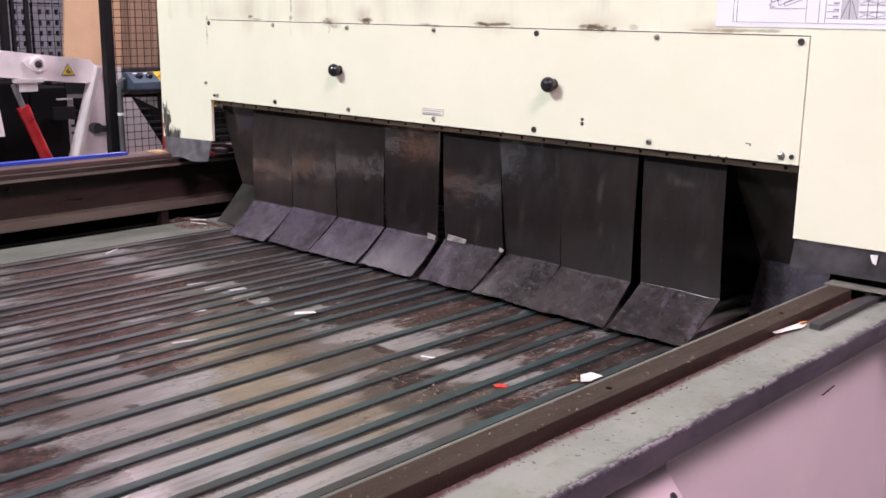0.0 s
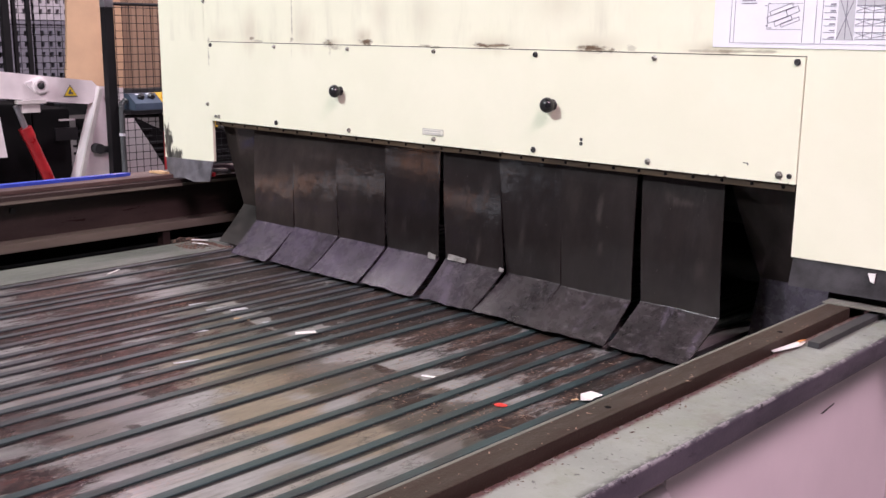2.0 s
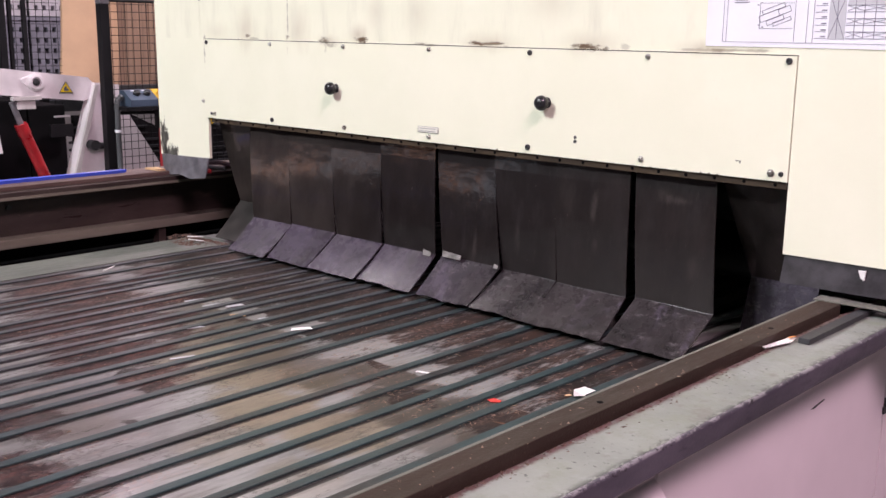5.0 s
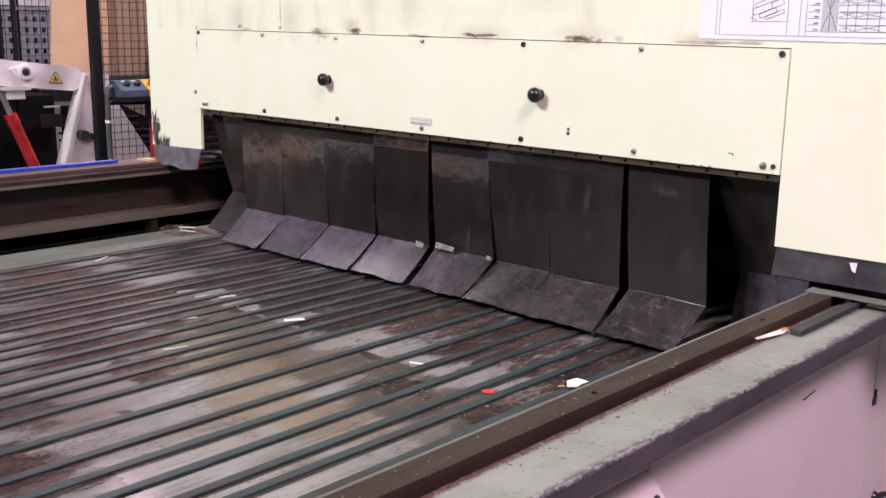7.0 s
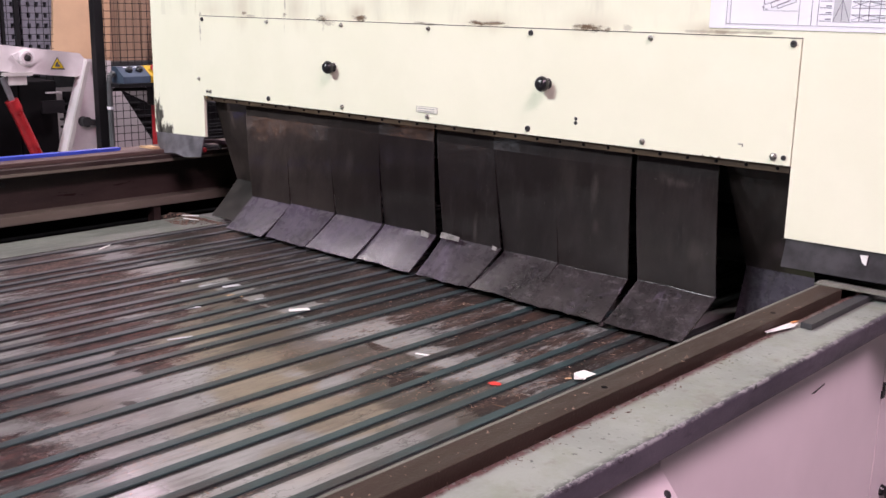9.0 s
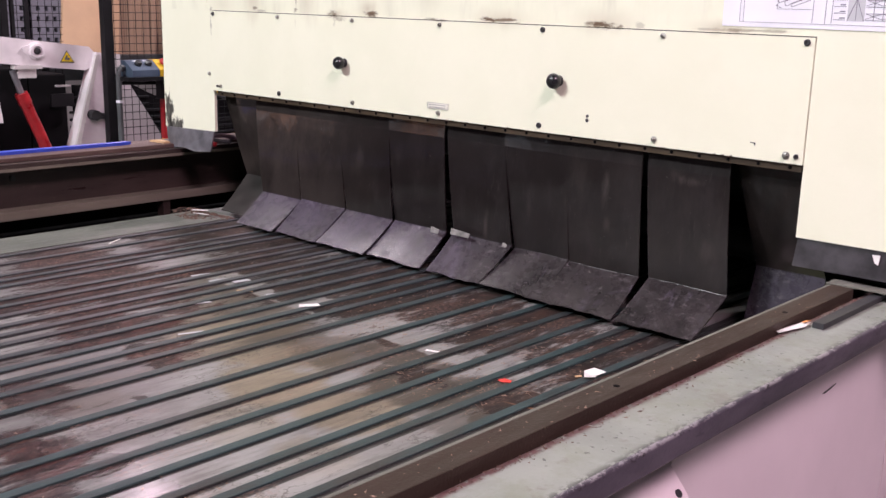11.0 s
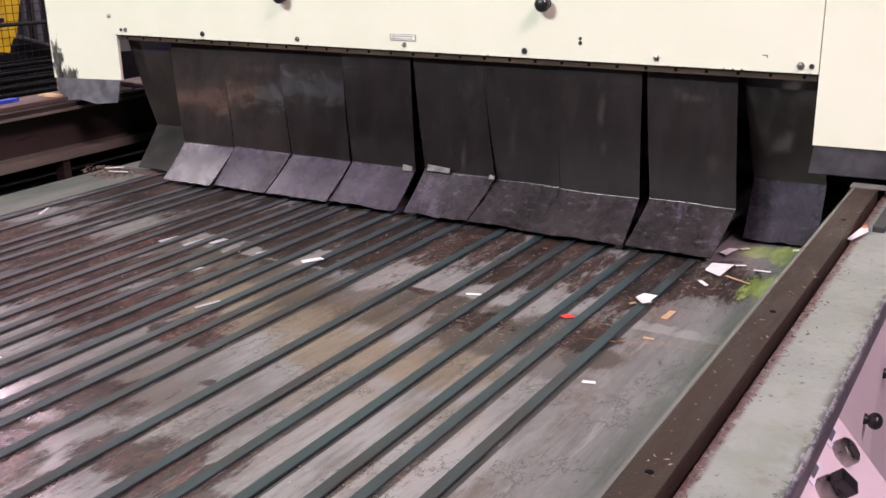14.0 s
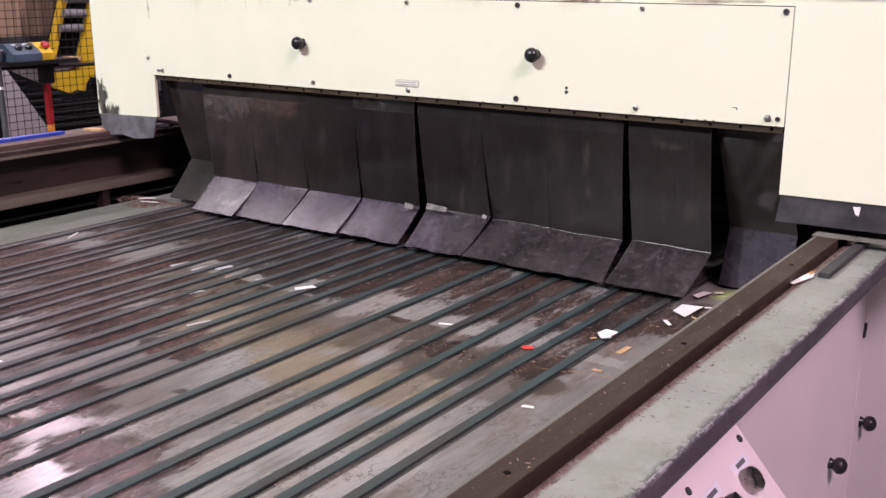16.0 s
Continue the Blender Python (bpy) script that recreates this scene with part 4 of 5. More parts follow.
# how far the bends of the flaps are drawn inward (metres), and how far the end flap turns (radians), by time
SWAY = ((0, 0.0), (1.5, 0.0005), (2.5, 0.003), (3.5, 0.004), (4.8, 0.007), (6, 0.010), (7, 0.011), (8, 0.015), (9, 0.017), (10.2, 0.0185), (11.5, 0.019), (12, 0.018),
        (12.5, 0.016), (13, 0.013), (13.5, 0.008), (14, 0.005), (14.5, 0.004), (15, 0.006), (15.5, 0.012), (16, 0.018))
END_TURN = ((0, 0.0), (3.5, 0.0), (4.8, -0.008), (6, -0.018), (7, -0.024), (7.5, -0.045), (9, -0.058), (11.5, -0.068), (12, -0.070), (12.5, -0.080), (13, -0.092), (14, -0.092), (15, -0.092), (15.5, -0.098), (16, -0.106))


def motions():
    for i, (flap, lower, foot, hinge, joint, knee) in enumerate(FLAP_OBJECTS):
        if i == len(FLAP_OBJECTS) - 1:
            turns = [(t, a * 2.2, -a * 2.2) for t, a in END_TURN]
        else:
            k = (0.5 if i == 0 else 1.0) / 0.222
            turns = [(t, k * d, -1.52 * k * d) for t, d in SWAY]
        walk(lower, [(t, pose(*(joint - hinge), math.degrees(a))) for t, a, b in turns])
        walk(foot, [(t, pose(*(knee - joint), math.degrees(b))) for t, a, b in turns])


# ---- the feed bed ----
BZ = 0.930
Y0, Y1 = -2.5, 0.88


def belt(x1, y0, y1, w, parent, seed):
    """A flat belt with rounded shoulders that wanders a little."""
    rng = random.Random(seed)
    ph = rng.uniform(0, 6)
    bm = bmesh.new()
    rows = []
    for i in range(25):
        y = y0 + (y1 - y0) * i / 24
        d = 0.0016 * math.sin(y * 2.3 + ph)
        rows.append([bm.verts.new((x1 + d + dx, y, BZ + dz)) for dx, dz in ((0, 0.0005), (0, 0.0026), (-0.0009, 0.0034), (-w + 0.0009, 0.0034), (-w, 0.0026), (-w, 0.0005))])
    for a, b in zip(rows, rows[1:]):
        for k in range(6):
            bm.faces.new((a[k], a[(k + 1) % 6], b[(k + 1) % 6], b[k]))
    bm.faces.new(rows[0])
    bm.faces.new(rows[-1][::-1])
    return part("belt", bm, BELT, parent)


def feed_bed():
    t = thing("feed_table", "long feed table with green belts over stained sheet steel", "table", (0.9, -0.9, 0.0))
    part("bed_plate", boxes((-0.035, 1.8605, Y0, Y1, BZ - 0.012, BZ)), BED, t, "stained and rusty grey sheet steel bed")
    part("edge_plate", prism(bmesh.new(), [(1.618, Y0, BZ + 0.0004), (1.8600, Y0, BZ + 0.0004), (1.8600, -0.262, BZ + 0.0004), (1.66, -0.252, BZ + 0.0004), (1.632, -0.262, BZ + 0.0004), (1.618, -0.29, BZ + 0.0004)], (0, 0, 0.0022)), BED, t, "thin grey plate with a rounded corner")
    part("edge_plate", boxes((-0.035, 0.122, Y0, -0.02, BZ + 0.0004, BZ + 0.0026)), PALEGREEN, t, "pale green painted edge plate")
    for i, x in enumerate(BELTS):
        belt(x, Y0, Y1 - 0.05, 0.0178 if x > 0.6 else 0.0168, t, i)
    # raised rail and painted ledge
    rail = part("rail", boxes((1.8665, 1.9045, Y0, -0.03, BZ - 0.05, 1.096), bevel=0.0014), RAIL, t, "brown steel rail with sunk screws")
    part("rail_edge", boxes((1.8610, 1.8660, Y0, -0.03, BZ - 0.05, 1.0955), bevel=0.001), EDGE, t, "pale worn edge")
    for y in (-0.25, -0.705, -1.140, -1.58):
        part("screw_hole", lathe(bmesh.new(), ((0.0042, 0), (0.0042, 0.0006), (0.002, 0.0009)), pose(1.887, y, 1.0958), 12), DARK, rail)
    bm = bmesh.new()
    prof = [(1.9105, 1.055), (1.9105, 1.0805), (1.9118, 1.081), (1.9922, 1.081)]
    prism(bm, [(x, Y0, z) for x, z in prof] + [(1.9922, Y0, 1.0785), (1.985, Y0, 1.0785), (1.985, Y0, 1.055)], (0, -Y0 + 0.34, 0))
    part("ledge", bm, LEDGE, t, "pale green painted ledge with nicked edge")
    r = 0.0045
    prof = [(1.9855, 1.0780), (1.9926, 1.0780), (1.9926, 1.081)] + [(1.993 + r * math.sin(a), 1.081 - r + r * math.cos(a)) for a in (radians(v) for v in range(0, 91, 18))] + [(1.9975, 1.062), (1.9965, 1.053)] + [(1.9915 + 0.005 * math.cos(a), 1.0525 - 0.005 * math.sin(a)) for a in (radians(v) for v in range(15, 91, 25))] + [(1.977, 1.0475), (1.977, 1.0545), (1.9855, 1.0545)]
    part("nose", prism(bmesh.new(), [(x, Y0, z) for x, z in prof], (0, -Y0 + 0.34, 0)), NOSE, t, "rounded purple-grey metal nose of the ledge", True)
    part("guide_bar", boxes((1.930, 1.948, -0.247, 0.04, 1.0812, 1.0905), bevel=0.001), DARKSTEEL, t, "short dark steel bar")
    part("rail_end", prism(bmesh.new(), [(1.858, -0.034, 1.0963), (1.90, -0.030, 1.0963), (2.0, -0.026, 1.0963), (2.0, 0.002, 1.0963), (1.858, 0.0, 1.0963)], (0, 0, 0.002)), EDGE, t, "pale end plate")
    # side cabinet under the ledge
    side = part("side_panel", boxes((SEAM - 0.02, SEAM, -0.624, 0.1645, 0.12, 1.050), bevel=0.001), SIDE, t, "cream side panel")
    part("side_panel", boxes((SEAM - 0.02, SEAM, Y0, -0.628, 0.12, 1.050), bevel=0.001), SIDE, t, "cream side panel")
    part("side_panel", boxes((SEAM - 0.02, SEAM, 0.1690, 1.7, 0.12, 1.050), bevel=0.001), SIDE, t, "cream side panel")
    part("plinth", boxes((1.80, 1.90, Y0, 1.7, 0.0, 0.13)), DARKSTEEL, t)
    part("lip_underside", boxes((1.9115, 1.9765, Y0, 0.34, 1.0505, 1.0545)), DARKSTEEL, t)
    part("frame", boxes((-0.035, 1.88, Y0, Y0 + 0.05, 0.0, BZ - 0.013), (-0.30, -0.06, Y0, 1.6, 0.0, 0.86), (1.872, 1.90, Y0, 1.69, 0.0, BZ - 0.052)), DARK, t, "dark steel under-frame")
    # near-black sheets added so the gap by the beam stays dark
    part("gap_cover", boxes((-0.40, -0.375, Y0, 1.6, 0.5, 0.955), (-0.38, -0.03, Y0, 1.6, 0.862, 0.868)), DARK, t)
    for y in (-0.005, 0.228):
        ball_knob(side, pose(SEAM, y, 0.645, 0, 90), 0.0165)
    catch = part("latch", boxes((SEAM, SEAM + 0.004, 0.160, 0.175, 0.853, 0.868), bevel=0.0015), DARKSTEEL, side, "small dark catch at the panel joint")
    part("catch_pin", rod(bmesh.new(), (SEAM + 0.003, 0.166, 0.869), (SEAM + 0.003, 0.166, 0.884), 0.003, 8), DARKSTEEL, catch)
    part("scratch", prism(bmesh.new(), [(SEAM + 0.0003, -0.165, 0.951), (SEAM + 0.0003, -0.115, 0.956), (SEAM + 0.0003, -0.113, 0.954), (SEAM + 0.0003, -0.155, 0.9485)], (0.0006, 0, 0)), DARKSTEEL, side)
    return t


def console():
    """The sloping switch console on the side of the table."""
    top, low = Vector((SEAM + 0.001, 0, 0.985)), Vector((SEAM + 0.225, 0, 0.726))
    yf, yn = -0.632, -1.20
    k = thing("switch_console", "cream sloping switch console on the side panel", "control panel", (SEAM, -0.8, 0.55))
    pts = [(top.x, yf, top.z), (low.x, yf, low.z), (low.x, yf, low.z - 0.05), (SEAM + 0.001, yf, low.z - 0.05)]
    part("console_body", prism(bmesh.new(), pts, (0, yn - yf, 0)), SIDE, k)
    d = (low - top).normalized()
    nrm = Vector((-d.z, 0, d.x)) if -d.z > 0 else Vector((d.z, 0, -d.x))

    def face(s, y, h=0.0):
        return top + d * s + Vector((0, y, 0)) + nrm * h

    turn = nrm.to_track_quat("Z", "Y").to_matrix().to_4x4()
    for y in (-0.648, -0.825, -1.0):
        part("screw", lathe(bmesh.new(), ((0.0055, 0), (0.0055, 0.002), (0.003, 0.003)), Matrix.Translation(face(0.038, y)) @ turn, 10), DARKSTEEL, k)
    for y in (-0.685, -0.785, -0.885):
        part("label_plate", prism(bmesh.new(), [face(0.054, y + 0.025), face(0.054, y - 0.025), face(0.068, y - 0.025), face(0.068, y + 0.025)], nrm * 0.0015), PAPER, k, "small white label plate")
        part("label_print", prism(bmesh.new(), [face(0.058, y + 0.014, 0.0016), face(0.058, y - 0.014, 0.0016), face(0.064, y - 0.014, 0.0016), face(0.064, y + 0.014, 0.0016)], nrm * 0.0004), INK, k)
        m = Matrix.Translation(face(0.084, y - 0.010)) @ turn
        part("switch_ring", lathe(bmesh.new(), ((0.0170, 0), (0.0170, 0.014), (0.0150, 0.017), (0.0125, 0.0175)), m, 24), CHROME, k, "chrome switch ring", True)
        if y == -0.685:
            part("lock_face", lathe(bmesh.new(), ((0.0124, 0.012), (0.0124, 0.0165), (0.002, 0.0168)), m, 20), BLACK, k, "flat black lock face", True)
            continue
        sw = part("switch_knob", lathe(bmesh.new(), ((0.0122, 0.012), (0.0122, 0.020), (0.0105, 0.022)), m, 20), BLACK, k, "black rotary switch", True)
        bm = box(bmesh.new(), -0.0095, 0.0095, -0.0135, 0.0135, 0.018, 0.036, 0.002)
        bmesh.ops.transform(bm, matrix=m @ pose(0, 0, 0, 0, 0, 20), verts=bm.verts)
        part("switch_grip", bm, BLACK, sw)


# ---- left beam ----
def beam():
    b = thing("steel_beam", "rusty dark steel beam running beside the feed table", "beam", (-0.26, -0.5, 0.86))
    part("bottom_flange", boxes((-0.36, -0.205, Y0, 1.5, 0.937, 0.962), bevel=0.002), FLANGE, b, "pale worn lower flange")
    part("web", boxes((-0.285, -0.262, Y0, 1.5, 0.9625, 1.0715)), BEAM, b)
    part("top_flange", boxes((-0.36, -0.200, Y0, 1.5, 1.072, 1.0945), bevel=0.002), BEAM, b)
    part("flange_lip", boxes((-0.1995, -0.197, Y0, 1.5, 1.0735, 1.0815)), FLANGE, b, "worn bright edge")
    part("cap_rail", boxes((-0.34, -0.225, Y0, 1.5, 1.095, 1.1075), bevel=0.002), rusty("cap_rust", (0.06, 0.035, 0.03), (0.13, 0.085, 0.075), 0.6, 9), b, "reddish rusty cap rail")
    for y in (-0.62, -0.045, 0.5, -1.3):
        part("spacer", boxes((-0.25, -0.215, y - 0.012, y + 0.012, 0.86, 0.937)), BEAM, b)
    for y in (-0.50, -1.2):
        part("bolt", rod(bmesh.new(), (-0.262, y, 1.045), (-0.254, y, 1.045), 0.008, 8), DARKSTEEL, b)
    bm = prism(bmesh.new(), [(-0.335, -1.6, 1.1077), (-0.305, -1.6, 1.1077), (-0.275, -0.145, 1.1077), (-0.285, -0.118, 1.1077), (-0.30, -0.135, 1.1077)], (0, 0, 0.009))
    single("blue_strip", bm, BLUE, "long bright blue plastic strip lying on the beam", "strip")
    for i, (y, mat) in enumerate(((0.05, REDPAINT), (0.09, GREYTUBE), (0.14, plain("mauve_cable", (0.2, 0.12, 0.17), 0.5)))):
        pts = [(-0.33 + 0.04 * k, y + 0.02 * math.sin(k * 1.1 + i), 1.116 + 0.004 * i + 0.003 * math.sin(k * 2.0)) for k in range(7)]
        single("cable", tube(bmesh.new(), pts, 0.007, 8), mat, "short dull cable lying over the beam", "cable", smooth=True)
    single("wood_chip", prism(bmesh.new(), [(-0.30, -0.045, 1.1085), (-0.235, -0.035, 1.1085), (-0.232, -0.015, 1.1085), (-0.29, -0.012, 1.1085)], (0, 0, 0.006)), SCRAPTAN, "pale broken wood chip lying on the beam", "chip")


# ---- scraps ----
def scrap(name, pts, z, mat, label, curl=0.002, category="paper scrap"):
    """A small torn sheet, slightly curled."""
    c = Vector((sum(p[0] for p in pts) / len(pts), sum(p[1] for p in pts) / len(pts)))
    bm = bmesh.new()
    top, low = [], []
    for i, (x, y) in enumerate(pts):
        h = z + curl * (0.4 + 0.6 * math.sin(i * 2.1) ** 2)
        top.append(bm.verts.new((x, y, h + 0.0007)))
        low.append(bm.verts.new((x, y, h)))
    ct, cl = bm.verts.new((c.x, c.y, z + 0.0008)), bm.verts.new((c.x, c.y, z + 0.0001))
    n = len(pts)
    for i in range(n):
        j = (i + 1) % n
        bm.faces.new((top[i], top[j], ct))
        bm.faces.new((low[j], low[i], cl))
        bm.faces.new((low[i], low[j], top[j], top[i]))
    return single(name, bm, mat, label, category, (c.x, c.y, z), "scraps on the feed table")


def quad(cx, cy, a, b, turn, skew=0.2):
    c, s = math.cos(radians(turn)), math.sin(radians(turn))
    return [(cx + x * c - y * s, cy + x * s + y * c) for x, y in ((-a / 2, -b / 2), (a / 2, -b / 2 + skew * b), (a / 2 * (1 - skew), b / 2), (-a / 2, b / 2 * (1 - skew)))]


def scraps():
    zb, zt, zl = BZ + 0.0004, BZ + 0.0036, 1.0812
    W, Tn = "white paper scrap lying on the stained bed", "tan cardboard scrap lying on the stained bed"
    scrap("paper_scrap", quad(0.958, -0.430, 0.044, 0.020, 52), zt, SCRAP, W)
    scrap("paper_scrap", quad(1.326, -0.438, 0.039, 0.007, 15, 0.05), zb, SCRAP, "thin white paper sliver lying on the bed")
    scrap("paper_scrap", [(1.578, -0.330), (1.600, -0.360), (1.614, -0.346), (1.606, -0.334), (1.611, -0.312), (1.586, -0.311)], zt, SCRAP, "torn white paper scrap curled at its edges", 0.006)
    scrap("card_scrap", quad(1.580, -0.348, 0.012, 0.007, 40), zb, SCRAPTAN, Tn)
    scrap("red_scrap", [(1.496, -0.462), (1.508, -0.468), (1.521, -0.458), (1.516, -0.449), (1.502, -0.451)], zb, SCRAPRED, "tiny bright red scrap lying on the bed")
    scrap("paper_scrap", quad(0.188, -0.442, 0.051, 0.006, 117, 0.1), zb + 0.003, SCRAP, "thin curled white paper sliver beside the first belt", 0.004)
    scrap("paper_scrap", quad(1.640, -0.678, 0.020, 0.009, 6), zb + 0.002, SCRAP, W)
    scrap("paper_scrap", [(1.637, -0.128), (1.672, -0.155), (1.678, -0.077), (1.637, -0.082)], zb + 0.002, SCRAP, "larger white paper scrap lying on the bed", 0.004)
    scrap("paper_scrap", [(1.631, -0.013), (1.649, -0.031), (1.659, 0.017), (1.640, 0.023)], zb + 0.002, SCRAP, W, 0.005)
    scrap("paper_scrap", quad(1.656, -0.199, 0.033, 0.009, -51), zb + 0.002, SCRAP, W)
    scrap("paper_scrap", quad(1.688, -0.07, 0.02, 0.006, 20), zb + 0.002, SCRAP, W)
    scrap("paper_scrap", quad(1.731, -0.084, 0.031, 0.006, 2, 0.05), zb + 0.002, SCRAP, "thin white paper sliver lying on the bed")
    scrap("paper_scrap", quad(1.668, 0.035, 0.018, 0.008, 30), zb + 0.002, SCRAP, W)
    scrap("paper_scrap", quad(1.758, 0.07, 0.014, 0.012, 0), zb + 0.002, SCRAP, W)
    scrap("card_scrap", quad(1.705, -0.153, 0.057, 0.005, -28, 0.05), zb + 0.002, SCRAPTAN, "thin brown sliver lying on the bed")
    scrap("card_scrap", quad(1.653, -0.376, 0.040, 0.013, 82), zb + 0.002, SCRAPTAN, Tn)
    scrap("card_scrap", quad(1.658, -0.487, 0.018, 0.009, -6), zb + 0.002, SCRAPTAN, Tn)
    scrap("card_scrap", [(0.755, -0.468), (0.772, -0.475), (0.782, -0.458), (0.790, -0.450), (0.774, -0.443), (0.764, -0.455)], zb, SCRAPTAN, Tn)
    scrap("paper_scrap", quad(0.812, -1.075, 0.095, 0.007, 68, 0.05), zt, SCRAP, "long white paper sliver lying across a belt", 0.003)
    scrap("paper_scrap", quad(0.689, -0.972, 0.028, 0.010, 45, 0.1), zt, SCRAP, W)
    scrap("paper_scrap", quad(0.010, -0.070, 0.052, 0.010, 32, 0.1), zb + 0.010, SCRAP, "white paper sliver on a heap of brown dust")
    scrap("paper_scrap", quad(0.051, -0.095, 0.06, 0.006, 15, 0.1), zb + 0.009, SCRAP, "white paper sliver on a heap of brown dust")
    for cx, cy, a, b, t in ((0.60, -0.452, 0.05, 0.018, 75), (0.665, -0.445, 0.055, 0.018, 75), (0.70, -0.415, 0.04, 0.016, 75), (0.785, -0.58, 0.05, 0.010, 70), (0.94, -0.70, 0.05, 0.008, 70), (0.835, -0.425, 0.04, 0.016, 65)):
        scrap("paper_scrap", quad(cx, cy, a, b, t, 0.15), zb, GREYINK, "dull grey paper scrap stuck to the bed", 0.001)
    scrap("paper_scrap", [(1.904, -0.312), (1.912, -0.320), (1.927, -0.262), (1.921, -0.232), (1.914, -0.236)], zl + 0.001, SCRAP, "white paper scrap with an orange corner on the ledge", 0.003)
    scrap("card_scrap", [(1.914, -0.248), (1.920, -0.250), (1.922, -0.234), (1.916, -0.236)], zl + 0.0045, plain("scrap_orange", (0.7, 0.28, 0.08), 0.6), "small orange corner of a paper scrap")
    # loose crumbs
    rng = random.Random(11)
    bm = bmesh.new()
    for x0, x1, y0, y1, n in ((0.95, 1.60, -0.42, -0.12, 420), (1.32, 1.56, -0.62, -0.42, 330), (1.10, 1.35, -0.66, -0.40, 160), (0.2, 0.9, -0.8, -0.15, 240), (1.60, 1.75, -0.36, -0.05, 120), (0.3, 1.75, -1.5, -0.6, 220)):
        spots(bm, rng, n, (x0, x1, y0, y1, zb, 1), 0.0016)
    for x0, x1, y0, y1, n in ((1.15, 1.60, -0.42, -0.14, 70), (1.32, 1.56, -0.62, -0.46, 40), (1.60, 1.74, -0.36, -0.05, 26), (0.95, 1.35, -0.85, -0.45, 30), (1.55, 1.75, -0.52, -0.38, 12)):
        fibres(bm, rng, n, x0, x1, y0, y1, zb, 0.0042)
    tagged(single("bed_crumbs", bm, CRUMBLITE, "pale brown crumbs strewn over the bed", "crumbs", (1.2, -0.4, zb)), kind="stuff")
    bm = bmesh.new()
    spots(bm, rng, 520, (1.9112, 1.922, Y0 + 0.4, -0.02, zl, 2.2), 0.0013, 0.8)
    spots(bm, rng, 60, (1.919, 1.944, -0.95, -0.02, zl, 2.2), 0.0016)
    fibres(bm, rng, 90, 1.912, 1.919, -1.5, -0.03, zl, 0.0035)
    tagged(single("groove_crumbs", bm, CRUMB, "reddish brown crumbs packed along the rail", "crumbs", (1.92, -1, zl)), kind="stuff")
    bm = bmesh.new()
    spots(bm, rng, 80, (1.868, 1.9065, -1.4, -0.1, 1.0962, 1), 0.0014)
    tagged(single("rail_crumbs", bm, CRUMBLITE, "pale crumbs strewn on the rail", "crumbs", (1.89, -0.6, 1.0962)), kind="stuff")
    bm = bmesh.new()
    for _ in range(620):
        a, q = rng.uniform(0, 6.28), rng.random() ** 0.7
        x, y = 0.02 + 0.115 * q * math.cos(a) + 0.02 * math.sin(3 * a), -0.075 + 0.055 * q * math.sin(a) + 0.02 * math.cos(2 * a)
        spots(bm, rng, 1, (x, x + 0.001, y, y + 0.001, zb + 0.0018 + 0.006 * (1 - q) * rng.random(), 1), 0.0032, 0.8)
    tagged(single("dust_heap", bm, CRUMB, "small heap of brown dust and chips in the corner", "dust", (0.03, -0.07, zb)), kind="stuff")


# ---- behind the beam: fence, lifting frame, boards ----
FX = -3.30


def wires(parent, x, ys, z0, z1, zs, y0, y1):
    """Welded mesh, wire by wire."""
    first = None
    for y in ys:
        if first is None:
            first, start = part("upright_wire", rod(bmesh.new(), (x, y, z0), (x, y, z1), 0.0022, 5), FENCE, parent), y
        else:
            o = first.copy()
            scene.collection.objects.link(o)
            o.location.y += y - start
    first = None
    for z in zs:
        if first is None:
            first, start = part("cross_wire", rod(bmesh.new(), (x + 0.004, y0, z), (x + 0.004, y1, z), 0.0022, 5), FENCE, parent), z
        else:
            o = first.copy()
            scene.collection.objects.link(o)
            o.location.z += z - start


def fence():
    f = thing("mesh_fence", "black welded mesh safety fence on black posts", "fence", (FX, 2.0, 0.0))
    for y, w in ((1.45, 0.029), (2.75, 0.029)):
        post = part("post", boxes((FX - w, FX + w, y - w, y + w, 0, 1.70), bevel=0.003), FENCE, f)
        part("post_cap", boxes((FX - w - 0.001, FX + w + 0.001, y - w - 0.001, y + w + 0.001, 1.690, 1.75), bevel=0.003), ROLLER, post, "grey post cap")
    part("top_rail", rod(bmesh.new(), (FX, 1.45, 1.712), (FX, 2.75, 1.712), 0.010, 8), FENCE, f)
    part("mid_rail", rod(bmesh.new(), (FX, 1.45, 1.030), (FX, 2.75, 1.000), 0.012, 8), FENCE, f)
    part("bottom_rail", rod(bmesh.new(), (FX, 1.45, 0.12), (FX, 2.75, 0.12), 0.010, 8), FENCE, f)
    wires(f, FX, [1.50 + i * 0.049 for i in range(26)], 0.12, 1.71, [0.14 + i * 0.047 for i in range(34)], 1.46, 2.74)
    x = -4.3
    f = thing("mesh_fence", "black mesh fence section farther back", "fence", (x, 1.4, 0.0))
    for y, w in ((1.255, 0.024), (1.316, 0.012), (1.412, 0.014)):
        part("post", boxes((x - w, x + w, y - w, y + w, 0, 2.2), bevel=0.003), FENCE, f)
    part("top_rail", rod(bmesh.new(), (x, 1.25, 1.785), (x, 1.66, 1.785), 0.010, 8), FENCE, f)
    wires(f, x, [1.30 + i * 0.049 for i in range(8)], 0.2, 1.78, [1.10 + i * 0.047 for i in range(15)], 1.26, 1.66)


